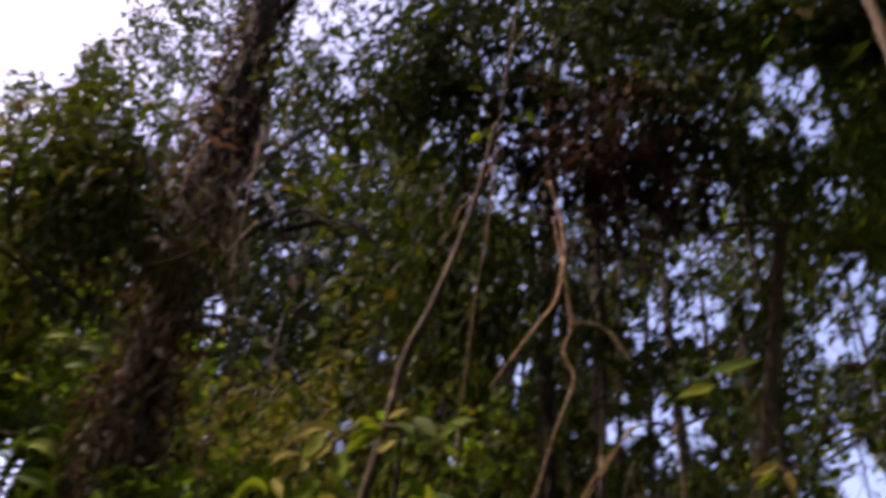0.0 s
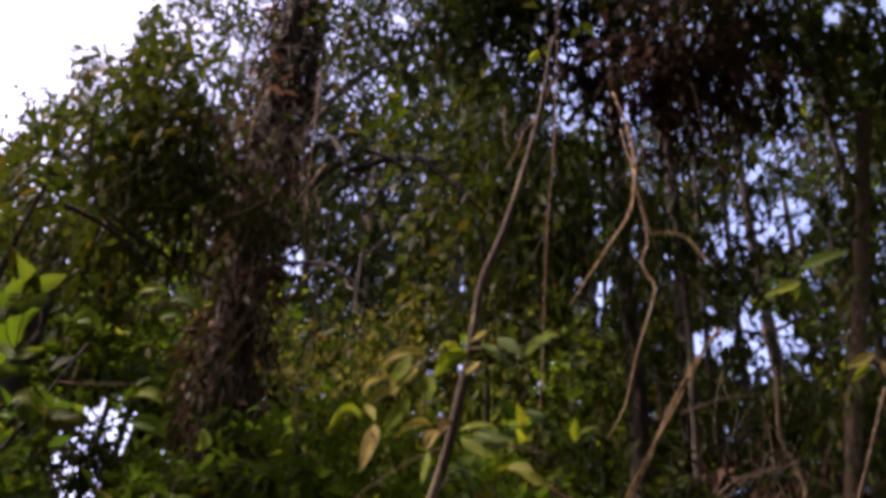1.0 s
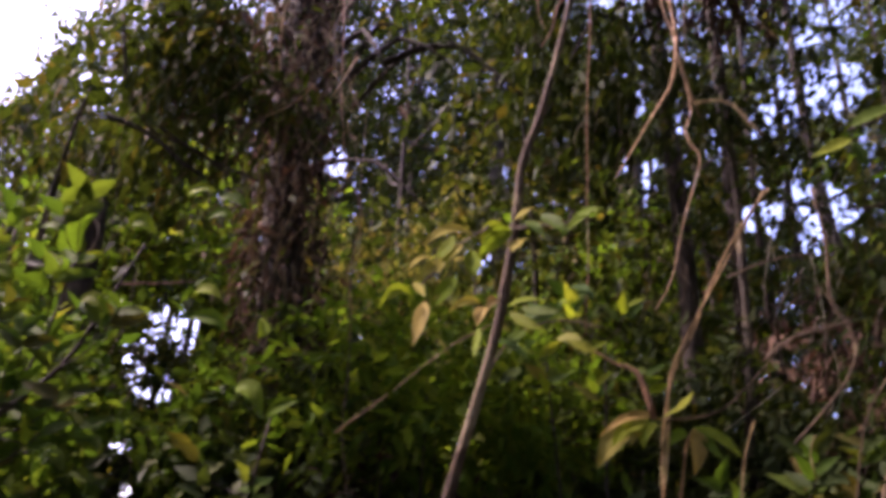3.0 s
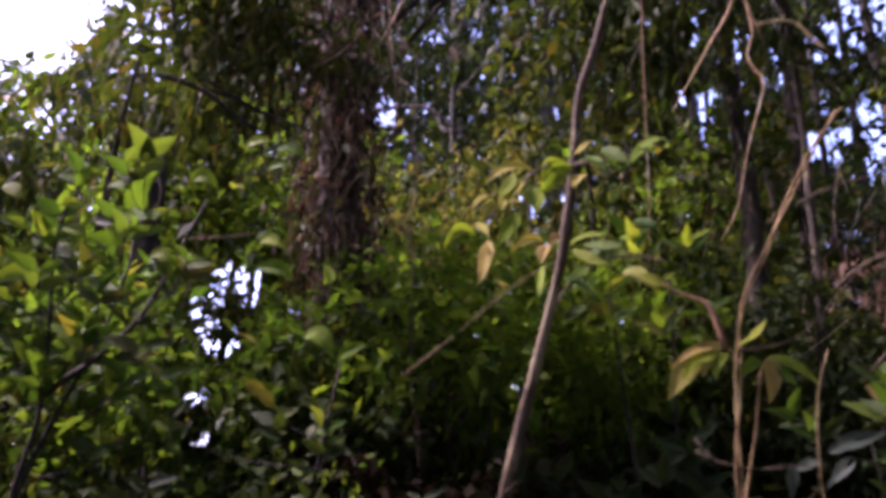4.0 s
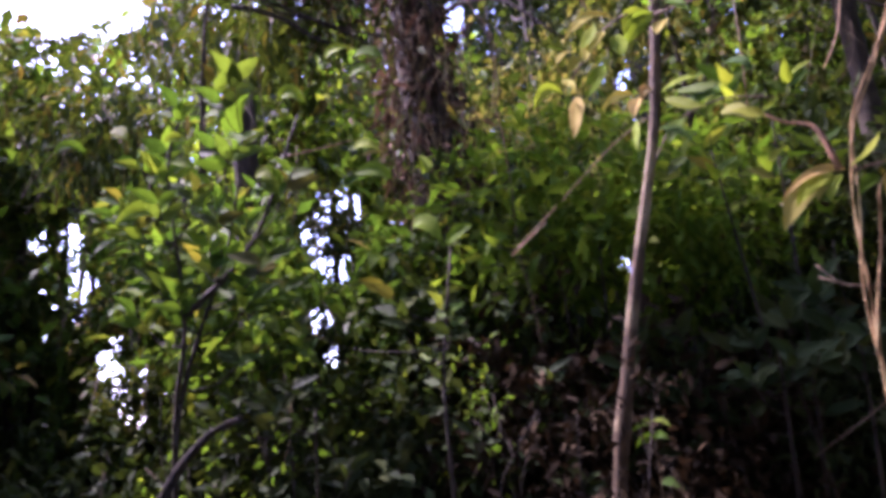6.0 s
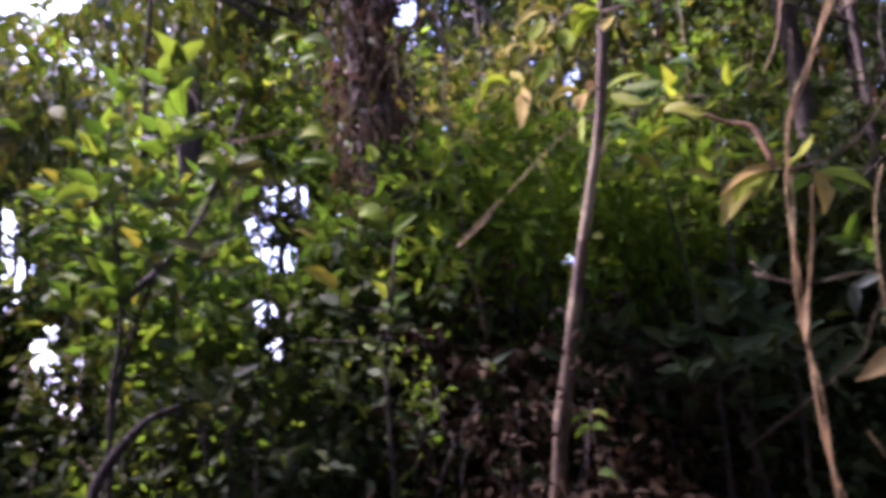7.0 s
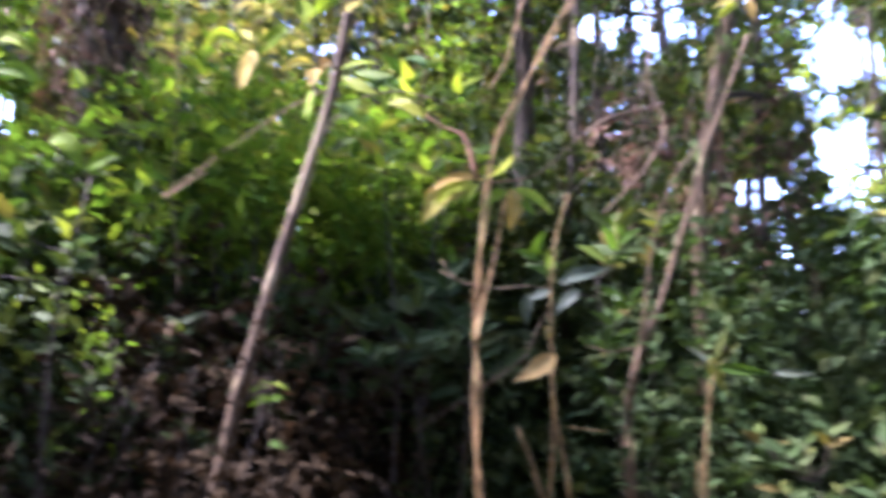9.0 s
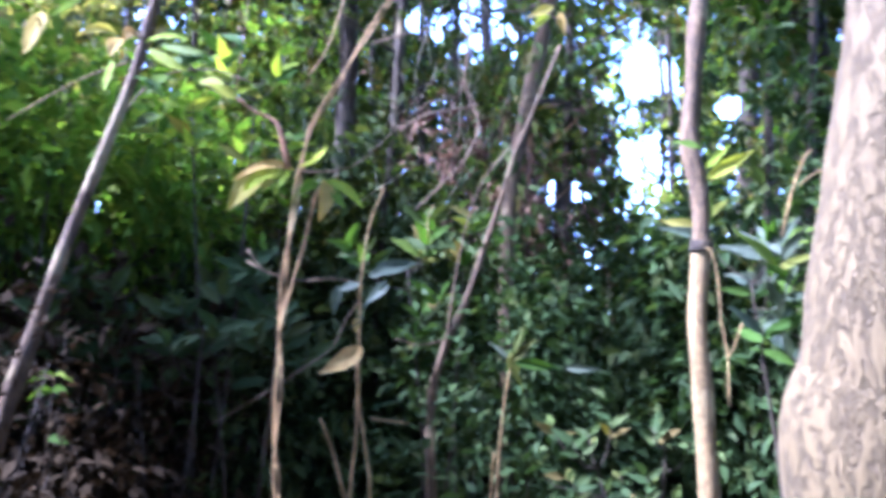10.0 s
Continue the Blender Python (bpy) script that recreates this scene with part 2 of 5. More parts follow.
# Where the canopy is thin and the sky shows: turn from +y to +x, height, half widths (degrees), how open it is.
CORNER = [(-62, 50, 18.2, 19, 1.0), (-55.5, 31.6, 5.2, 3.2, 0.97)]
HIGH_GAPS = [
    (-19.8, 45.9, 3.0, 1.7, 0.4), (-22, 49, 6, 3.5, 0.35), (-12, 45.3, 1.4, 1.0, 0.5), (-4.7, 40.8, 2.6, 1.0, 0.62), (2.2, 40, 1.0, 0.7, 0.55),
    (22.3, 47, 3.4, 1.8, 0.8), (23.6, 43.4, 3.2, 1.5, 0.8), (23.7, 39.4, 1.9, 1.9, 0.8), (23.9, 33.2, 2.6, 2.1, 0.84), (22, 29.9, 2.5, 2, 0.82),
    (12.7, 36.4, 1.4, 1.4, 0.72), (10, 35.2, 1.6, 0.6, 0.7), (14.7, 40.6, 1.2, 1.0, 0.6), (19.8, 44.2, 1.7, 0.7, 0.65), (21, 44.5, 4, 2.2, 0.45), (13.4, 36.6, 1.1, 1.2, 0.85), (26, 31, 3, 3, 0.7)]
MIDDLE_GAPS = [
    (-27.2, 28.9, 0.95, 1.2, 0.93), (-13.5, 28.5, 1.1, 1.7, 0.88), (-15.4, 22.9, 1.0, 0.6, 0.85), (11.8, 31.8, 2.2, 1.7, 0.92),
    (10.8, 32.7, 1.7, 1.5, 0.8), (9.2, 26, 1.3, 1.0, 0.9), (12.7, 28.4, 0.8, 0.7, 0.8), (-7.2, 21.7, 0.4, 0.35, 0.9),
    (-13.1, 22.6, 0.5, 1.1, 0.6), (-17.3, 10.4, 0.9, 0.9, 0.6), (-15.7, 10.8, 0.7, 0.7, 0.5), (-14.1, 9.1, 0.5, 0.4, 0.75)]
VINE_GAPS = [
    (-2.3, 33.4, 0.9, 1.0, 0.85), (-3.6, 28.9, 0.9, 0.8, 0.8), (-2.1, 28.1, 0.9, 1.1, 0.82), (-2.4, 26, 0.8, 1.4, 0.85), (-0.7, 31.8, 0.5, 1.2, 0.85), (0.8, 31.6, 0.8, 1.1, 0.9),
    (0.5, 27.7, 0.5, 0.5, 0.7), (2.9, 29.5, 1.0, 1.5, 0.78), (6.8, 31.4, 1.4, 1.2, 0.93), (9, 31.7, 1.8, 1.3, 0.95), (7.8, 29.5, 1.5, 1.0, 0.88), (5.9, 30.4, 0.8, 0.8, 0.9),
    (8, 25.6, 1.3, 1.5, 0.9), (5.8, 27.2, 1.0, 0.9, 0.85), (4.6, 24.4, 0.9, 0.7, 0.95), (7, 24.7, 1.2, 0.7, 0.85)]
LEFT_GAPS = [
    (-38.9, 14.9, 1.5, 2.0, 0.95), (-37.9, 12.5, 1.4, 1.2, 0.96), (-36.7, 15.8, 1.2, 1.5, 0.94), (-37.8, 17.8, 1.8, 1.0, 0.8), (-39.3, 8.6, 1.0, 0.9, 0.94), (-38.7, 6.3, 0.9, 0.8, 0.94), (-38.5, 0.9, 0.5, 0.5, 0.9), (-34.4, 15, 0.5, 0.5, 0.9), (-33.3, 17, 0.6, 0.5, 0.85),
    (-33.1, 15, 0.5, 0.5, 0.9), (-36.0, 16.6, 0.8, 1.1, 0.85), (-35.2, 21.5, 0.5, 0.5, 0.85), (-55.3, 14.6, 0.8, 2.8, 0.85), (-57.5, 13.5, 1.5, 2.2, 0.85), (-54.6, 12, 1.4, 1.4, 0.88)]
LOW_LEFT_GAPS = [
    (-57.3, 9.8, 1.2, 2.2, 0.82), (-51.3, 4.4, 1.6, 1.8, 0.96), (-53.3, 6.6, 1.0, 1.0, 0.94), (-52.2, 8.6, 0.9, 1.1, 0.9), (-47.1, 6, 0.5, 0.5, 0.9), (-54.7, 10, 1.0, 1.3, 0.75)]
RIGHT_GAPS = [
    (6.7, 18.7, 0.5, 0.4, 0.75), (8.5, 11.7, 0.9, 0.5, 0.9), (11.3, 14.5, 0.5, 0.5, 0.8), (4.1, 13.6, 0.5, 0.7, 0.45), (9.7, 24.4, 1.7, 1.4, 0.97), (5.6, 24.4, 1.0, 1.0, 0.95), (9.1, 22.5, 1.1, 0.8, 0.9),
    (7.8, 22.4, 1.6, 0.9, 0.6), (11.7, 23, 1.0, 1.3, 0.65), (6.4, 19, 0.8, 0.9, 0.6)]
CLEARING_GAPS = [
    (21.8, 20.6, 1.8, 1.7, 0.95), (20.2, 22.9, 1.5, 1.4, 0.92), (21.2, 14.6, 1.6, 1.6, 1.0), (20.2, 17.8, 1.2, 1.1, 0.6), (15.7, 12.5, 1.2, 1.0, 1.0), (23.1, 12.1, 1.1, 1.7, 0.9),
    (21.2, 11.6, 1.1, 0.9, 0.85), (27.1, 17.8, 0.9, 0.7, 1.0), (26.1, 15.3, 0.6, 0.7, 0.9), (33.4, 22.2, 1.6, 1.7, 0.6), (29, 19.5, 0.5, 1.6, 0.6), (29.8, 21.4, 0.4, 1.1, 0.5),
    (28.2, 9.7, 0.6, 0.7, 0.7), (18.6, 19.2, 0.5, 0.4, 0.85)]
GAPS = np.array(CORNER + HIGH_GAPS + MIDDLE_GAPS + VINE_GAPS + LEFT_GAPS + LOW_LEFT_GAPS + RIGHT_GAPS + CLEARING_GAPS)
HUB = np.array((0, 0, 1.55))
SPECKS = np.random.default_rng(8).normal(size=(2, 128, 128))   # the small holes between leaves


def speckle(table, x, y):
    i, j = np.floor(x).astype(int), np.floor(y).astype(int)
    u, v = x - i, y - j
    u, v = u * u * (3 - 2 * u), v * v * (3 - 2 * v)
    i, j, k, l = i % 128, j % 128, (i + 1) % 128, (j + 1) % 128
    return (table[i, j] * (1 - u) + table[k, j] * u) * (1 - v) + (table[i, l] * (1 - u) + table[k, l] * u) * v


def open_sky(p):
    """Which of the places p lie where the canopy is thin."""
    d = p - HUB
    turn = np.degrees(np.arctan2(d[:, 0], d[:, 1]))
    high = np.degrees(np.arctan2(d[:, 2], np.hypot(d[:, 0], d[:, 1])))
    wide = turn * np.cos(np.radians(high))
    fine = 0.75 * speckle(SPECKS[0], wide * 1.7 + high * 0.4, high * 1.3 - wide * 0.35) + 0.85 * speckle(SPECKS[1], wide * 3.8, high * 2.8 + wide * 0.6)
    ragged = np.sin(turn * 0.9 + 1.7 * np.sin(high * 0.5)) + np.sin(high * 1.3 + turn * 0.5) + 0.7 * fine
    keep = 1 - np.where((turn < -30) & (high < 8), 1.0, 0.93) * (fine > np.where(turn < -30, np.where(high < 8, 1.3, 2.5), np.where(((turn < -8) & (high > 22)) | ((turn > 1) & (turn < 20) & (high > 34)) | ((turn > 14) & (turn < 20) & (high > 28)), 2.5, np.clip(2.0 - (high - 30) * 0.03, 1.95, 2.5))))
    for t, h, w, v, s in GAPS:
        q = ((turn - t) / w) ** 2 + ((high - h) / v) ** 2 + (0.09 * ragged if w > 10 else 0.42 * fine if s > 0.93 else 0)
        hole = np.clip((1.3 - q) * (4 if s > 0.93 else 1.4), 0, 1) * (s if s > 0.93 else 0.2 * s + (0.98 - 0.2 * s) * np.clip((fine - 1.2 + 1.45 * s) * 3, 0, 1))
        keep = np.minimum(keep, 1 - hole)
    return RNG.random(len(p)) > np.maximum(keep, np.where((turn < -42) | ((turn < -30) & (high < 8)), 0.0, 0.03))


CLUMP = RNG.normal(size=(5, 3)) * np.array((1.5, 1.5, 1.3))
CLUMP_AT = RNG.uniform(0, 6, 5)
# Places given sun by cutting canopy leaves away: x, y, z, half width.
BEAMS = ((1.45, 2.1, 1.5, 0.6), (-3.4, 2.9, 1.6, 0.35), (-4.3, 3.2, 2.0, 0.5), (-2.05, 5.9, 5.0, 1.1), (-3.0, 4.2, 4.4, 0.7), (-2.2, 4.3, 5.0, 0.8), (-2.5, 4.4, 3.8, 0.5), (-2.35, 2.35, 3.0, 0.45), (-0.68, 2.1, 2.6, 0.4),
         (0.05, 3.8, 4.3, 0.6), (-1.5, 4.4, 2.8, 0.3), (-2.6, 2.0, 1.5, 0.3), (-2.9, 3.4, 3.6, 0.4), (-1.0, 3.9, 4.1, 0.7), (-1.5, 5.1, 3.7, 1.0), (-0.9, 5.4, 4.3, 0.8), (-1.9, 5.6, 4.3, 0.9), (4.5, 8.0, 3.5, 1.2), (3.1, 7.8, 4.4, 1.0), (4.9, 12.0, 6.0, 1.6))
LOW_BEAMS = ((-3.4, 7.6, 5.0, 1.5), (-2.2, 8.0, 4.8, 1.4), (-1.0, 8.4, 4.4, 1.4), (-4.8, 6.8, 4.8, 1.4), (-7.0, 5.2, 4.8, 1.5), (-1.9, 3.3, 1.7, 0.30), (-2.7, 2.4, 1.7, 0.35), (-2.5, 2.7, 1.9, 0.30))


def thinned(p, clumps=True):
    """Which of the places p fall into the gaps between clumps, or into a hole that lets the sun down."""
    f = np.sin(p @ CLUMP.T + CLUMP_AT).sum(1) / 5 + RNG.normal(size=len(p)) * 0.12
    out = (f < -0.22) & clumps
    ray = np.array(away)
    for x, y, z, r in BEAMS + LOW_BEAMS:
        d = p - np.array((x, y, z))
        along = d @ ray
        off = np.linalg.norm(d - along[:, None] * ray, axis=1)
        out |= (along > 0.7) & (off < r * RNG.uniform(0.7, 1.25, len(p)))
    return out


BLADE = np.array([(0, 0, 0), (0.42, 0.5, 0.06), (1, 0, -0.12), (0.42, -0.5, 0.06), (0.45, 0, -0.03)])
BLADE_TRIS = np.array([(0, 4, 1), (0, 3, 4), (1, 4, 2), (4, 3, 2)])


def leaf_mesh(name, at, ahead, normal, length, ratio, mat, simple=False):
    """One mesh of many folded blades; far ones are simpler."""
    n = len(at)
    blade, cut = (BLADE[:4], np.array([(0, 3, 1), (1, 3, 2)])) if simple else (BLADE, BLADE_TRIS)
    m = len(blade)
    ahead = ahead / np.linalg.norm(ahead, axis=1, keepdims=True)
    side = np.cross(normal, ahead)
    side /= np.linalg.norm(side, axis=1, keepdims=True) + 1e-9
    up = np.cross(ahead, side)
    b = blade[None] * np.stack([length, length * ratio, length], 1)[:, None]
    v = at[:, None] + b[..., :1] * ahead[:, None] + b[..., 1:2] * side[:, None] + b[..., 2:] * up[:, None]
    tris = (cut[None] + m * np.arange(n)[:, None, None]).reshape(-1)
    me = bpy.data.meshes.new(name)
    me.vertices.add(m * n)
    me.vertices.foreach_set("co", v.reshape(-1).astype(np.float32))
    me.loops.add(len(tris))
    me.loops.foreach_set("vertex_index", tris.astype(np.int32))
    me.polygons.add(len(tris) // 3)
    me.polygons.foreach_set("loop_start", np.arange(0, len(tris), 3, dtype=np.int32))
    me.materials.append(mat)
    me.update(calc_edges=True)
    return me


def unit(n):
    v = RNG.normal(size=(n, 3))
    return v / np.linalg.norm(v, axis=1, keepdims=True)


def sprays(centre, radii, count, per, length, ratio, droop=0.3, hollow=0.4, reach=0.35, mask=True, clumps=True):
    """Leaves set along short twigs, which fill an ellipsoid unevenly: places, ways, normals, lengths, ratios."""
    c = unit(count) * (hollow + (1 - hollow) * RNG.random((count, 1)) ** 0.6) * np.array(radii) + np.array(centre)
    way = unit(count) + (c - np.array(centre)) / np.array(radii) * 0.8
    way[:, 2] -= droop
    way /= np.linalg.norm(way, axis=1, keepdims=True)
    t = RNG.random((count, per)) * reach
    at = c[:, None] + way[:, None] * t[..., None] + RNG.normal(size=(count, per, 3)) * reach * 0.12
    ahead = way[:, None] * 0.7 + RNG.normal(size=(count, per, 3)) * 0.6
    ahead[..., 2] -= droop * 0.7
    normal = RNG.normal(size=(count, per, 3)) * 0.55 + np.array((0, 0, 1))
    at, ahead, normal = at.reshape(-1, 3), ahead.reshape(-1, 3), normal.reshape(-1, 3)
    keep = at[:, 2] > 0.05
    size = length * RNG.uniform(0.65, 1.3, len(at))
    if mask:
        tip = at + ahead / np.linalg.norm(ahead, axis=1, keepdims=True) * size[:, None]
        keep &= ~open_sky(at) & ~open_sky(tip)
    keep &= ~thinned(at, clumps)
    at, ahead, normal, size = at[keep], ahead[keep], normal[keep], size[keep]
    return at, ahead, normal, size, ratio * RNG.uniform(0.8, 1.2, len(at))


def foliage(name, parent, mat, spec, label="", simple=False):
    """A crown or clump of leaves as one part: spec is a list of sprays()."""
    data = [np.concatenate(c) for c in zip(*spec)]
    return hang(new(name, leaf_mesh(name, *data, mat, simple)), parent, label)


# ---- ground ----
def ground():
    xs = np.concatenate([np.linspace(-60, -12, 13)[:-1], np.linspace(-12, 12, 49), np.linspace(12, 60, 13)[1:]])
    verts = [(x * (1 if abs(x) < 59 else 10), y * (1 if abs(y) < 59 else 10),
              0.1 * noise.noise(Vector((x * 0.5, y * 0.5, 0))) - 0.06) for y in xs for x in xs]
    n = len(xs)
    faces = [(a, a + 1, a + n + 1, a + n) for j in range(n - 1) for a in range(j * n, j * n + n - 1)]
    ob = new("ground", mesh_of("ground", verts, faces, LITTER))
    return tagged(ob, "brown forest floor covered with leaf litter", "ground", kind="structure")


ground()

# ---- trees ----
def at_turn(turn, distance):
    return Vector((distance * math.sin(radians(turn)), distance * math.cos(radians(turn)), 0))


def forest_tree(turn, distance, height, girth, crown, leaves, size, mat=None, bark=None, label="", lean=0.0, low=0.3, limbs=5, mask=True, simple=False):
    """A tall tree: trunk, a few limbs, a crown of leaf sprays."""
    base = at_turn(turn, distance)
    t = thing("tree", base, label or "tall slender forest tree with dark green crown", "tree", "forest trees")
    top = base + Vector((lean * height, RNG.uniform(-0.03, 0.03) * height, min(height * 0.92, 1.4 + 0.42 * distance) if -80 < turn < -42 else height * 0.92))
    mid = base.lerp(top, 0.5) + Vector((RNG.normal() * 0.15, RNG.normal() * 0.15, 0))
    stem("trunk", [base - Vector((0, 0, 0.1)), base.lerp(mid, 0.5) + Vector((RNG.normal() * 0.08, 0, 0)), mid, mid.lerp(top, 0.6), top],
         girth, girth * 0.25, bark or BARK_DARK, t, step=0.35, sides=10, rough=0.2, flare=0.6)
    for k in range(limbs):
        f = RNG.uniform(low, 0.9)
        foot = base.lerp(mid, f * 2) if f < 0.5 else mid.lerp(top, f * 2 - 1)
        out = at_turn(RNG.uniform(0, 360), crown * RNG.uniform(0.6, 1.0)) + Vector((0, 0, RNG.uniform(0.3, 1.6)))
        stem("limb", [foot, foot + out * 0.5 + Vector((0, 0, -0.15)), foot + out], girth * 0.3, girth * 0.06, bark or BARK_DARK, t, step=0.35, sides=6)
    z0, z1 = height * low, height * 1.02
    centre = base + Vector((lean * height * 0.6, 0, (z0 + z1) / 2))
    foliage("crown", t, mat or LEAF_DARK, [sprays(centre, (crown, crown, (z1 - z0) / 2), leaves // 10, 10, size, 0.47, 0.35, 0.15, 0.6, mask)], simple=simple or distance > 10)
    return t


def shrub(turn, distance, width, height, leaves, size, mat, label, z0=0.15, ratio=0.42, droop=0.3, mask=True):
    """An understorey shrub: several thin stems from one foot, and leaves in sprays."""
    base = at_turn(turn, distance)
    t = thing("shrub", base, label, "shrub", "understorey shrubs")
    for k in range(4):
        tip = base + at_turn(RNG.uniform(0, 360), width * RNG.uniform(0.2, 0.7)) + Vector((0, 0, height * RNG.uniform(0.65, 0.95)))
        bend = base.lerp(tip, 0.5) + at_turn(RNG.uniform(0, 360), 0.1)
        stem("stem", [base - Vector((0, 0, 0.06)), bend, tip], RNG.uniform(0.007, 0.014), 0.002, BARK_DARK, t, step=0.2, sides=6)
    centre = base + Vector((0, 0, z0 + (height - z0) / 2))
    foliage("foliage", t, mat, [sprays(centre, (width, width, (height - z0) / 2), leaves // 8, 8, size, ratio, droop, 0.25, 0.3, mask, False)])
    return t


# The forest behind, in front of the open sky.
# Most crowns take the darkened leaf: backlit shade is in its colour.
for k, turn in enumerate(np.linspace(-72, 62, 27)):
    far = 11.5 + 7.5 * ((k * 7) % 11) / 10
    if 16 < turn < 26:
        turn = 14.5 if turn < 20 else 28.5
    forest_tree(turn + RNG.normal() * 1.2, far, RNG.uniform(16, 22) if turn > -47 else RNG.uniform(9, 11), RNG.uniform(0.1, 0.2), RNG.uniform(2.3, 3.2), 21000, 0.155 if turn > -46 else 0.2,
                LEAF_DARK if k % 3 == 1 else LEAF_SHADED, limbs=5 if turn > -45 else 0, low=RNG.uniform(0.06, 0.15))
for k, turn in enumerate(np.linspace(-44, 40, 13)):
    if not 16 < turn < 26:
        forest_tree(turn, 20.5 + 3 * (k % 2), RNG.uniform(19, 23), 0.16, 3.2, 10000, 0.25, LEAF_SHADED, low=0.05)
# Nearer small trees, leafy from low down.
for k, turn in enumerate(np.linspace(-66, 44, 16)):
    forest_tree(turn + RNG.normal() * 1.5, 7.2 + 2.4 * ((k * 5) % 7) / 6, RNG.uniform(8, 11) if turn > -47 else RNG.uniform(4.5, 5.5), RNG.uniform(0.04, 0.07), RNG.uniform(1.2, 1.7), 4500, 0.17,
                (LEAF_DARK, LEAF_DARK, LEAF_MID)[k % 3], low=RNG.uniform(0.12, 0.3), label="small understorey tree with dense dark leaves")
# Lighter leaf colours carry part of the sunlight on these small trees.
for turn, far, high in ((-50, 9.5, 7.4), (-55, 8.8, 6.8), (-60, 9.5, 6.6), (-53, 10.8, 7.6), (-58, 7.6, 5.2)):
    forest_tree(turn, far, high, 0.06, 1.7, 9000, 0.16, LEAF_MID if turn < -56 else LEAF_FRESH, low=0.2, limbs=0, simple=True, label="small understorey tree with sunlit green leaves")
for turn, far, high, mat, size in ((-24, 8.6, 6.6, LEAF_OLIVE_LIT, 0.1), (-16, 9.0, 6.8, LEAF_OLIVE_LIT, 0.1), (-8, 8.8, 6.2, LEAF_FRESH, 0.12), (-33, 8.4, 6.2, LEAF_FRESH, 0.12), (-41, 8.2, 5.8, LEAF_FRESH, 0.13)):
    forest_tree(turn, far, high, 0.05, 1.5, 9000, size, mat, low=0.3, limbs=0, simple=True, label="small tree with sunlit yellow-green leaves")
# Trees added round, above and behind the camera, to close and shade the place.
for k, turn in enumerate((78, 105, 128, 150, 172, 194, 214, 236)):
    forest_tree(turn, 8 + 3 * (k % 3), 14, 0.16, 3.2, 5000, 0.28, LEAF_DARK, low=0.2)
for x, y in ((-4.2, -1.2), (-7.0, 0.4), (-2.0, -4.0), (3.0, -3.0), (5.0, 2.6), (-8.5, -3.0), (-9.8, 0.9), (0.5, -7.0), (-1.6, -1.9), (1.7, -1.5)):
    forest_tree(math.degrees(math.atan2(x, y)), math.hypot(x, y), RNG.uniform(10.5, 12.5), 0.12, 3.6, 14000, 0.28, LEAF_DARK, low=0.5, limbs=0 if x < -1 else 5, simple=True,
                label="tall forest tree with a spreading canopy, added for shade")
# Shrubs added beside and behind the view to block low skylight.
for k, turn in enumerate(np.concatenate([np.linspace(-125, -66, 9), np.linspace(52, 230, 16)])):
    shrub(turn, 4.5 + 2.0 * (k % 3), 1.3, RNG.uniform(3.0, 4.5), 2600, 0.22, LEAF_DARK, "tall dense shrub with dark leaves, added to block skylight")
# Undergrowth, far and near.
for k, turn in enumerate(np.linspace(-74, 60, 34)):
    shrub(turn + RNG.normal(), 7.5 + 5 * ((k * 5) % 7) / 6, RNG.uniform(1.2, 1.7), RNG.uniform(2.8, 4.6), 3600, 0.17,
          (LEAF_DARK, LEAF_MID, LEAF_DARK)[k % 3], "dense dark green understorey shrub on leaf litter")
# Deep shade is put into the leaf colours of these low shrubs.
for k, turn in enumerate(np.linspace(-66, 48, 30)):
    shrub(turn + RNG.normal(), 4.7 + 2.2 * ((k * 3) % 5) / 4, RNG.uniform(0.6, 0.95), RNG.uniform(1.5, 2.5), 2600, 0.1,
          LEAF_WITHERED_SHADED if -36 < turn < -12 and k % 2 else LEAF_GLOSSY_SHADED if turn > 8 else LEAF_SHADED, "low leafy shrub in deep shade")
# Lit green shrubs behind the saplings, part of the light in their leaf colour.
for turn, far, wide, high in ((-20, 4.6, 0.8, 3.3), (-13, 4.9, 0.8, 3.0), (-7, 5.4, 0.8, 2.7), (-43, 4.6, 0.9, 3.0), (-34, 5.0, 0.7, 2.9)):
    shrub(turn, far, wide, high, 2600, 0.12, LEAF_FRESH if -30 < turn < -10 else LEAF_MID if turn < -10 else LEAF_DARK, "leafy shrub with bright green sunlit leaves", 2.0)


# Trunks that stand out in the middle distance.
def tall_trunk(turn, distance, height, girth, label, lean=0.0, bark=None):
    """A straight trunk whose crown is above the view; one or two stubs."""
    base = at_turn(turn, distance)
    t = thing("tree", base, label, "tree", "forest trees")
    top = base + Vector((lean * height, 0, height))
    run = [base - Vector((0, 0, 0.1))] + [base.lerp(top, f) + Vector((RNG.normal() * 0.025, 0, 0)) for f in (0.2, 0.4, 0.6, 0.8)] + [top]
    stem("trunk", run, girth, girth * 0.6, bark or BARK_DARK, t, step=0.2, sides=12, rough=0.2, knots=0.2, flare=0.4)
    for k in range(2):
        foot = base.lerp(top, RNG.uniform(0.5, 0.9))
        out = at_turn(RNG.uniform(0, 360), 0.8) + Vector((0, 0, 0.5))
        stem("limb", [foot, foot + out * 0.5, foot + out], girth * 0.25, girth * 0.08, bark or BARK_DARK, t, step=0.2, sides=6)
    centre = top + Vector((0, 0, 0.5))
    foliage("crown", t, LEAF_DARK, [sprays(centre, (1.6, 1.6, 1.8), 160, 10, 0.2, 0.45, 0.35, 0.15, 0.6)], simple=True)
    return t


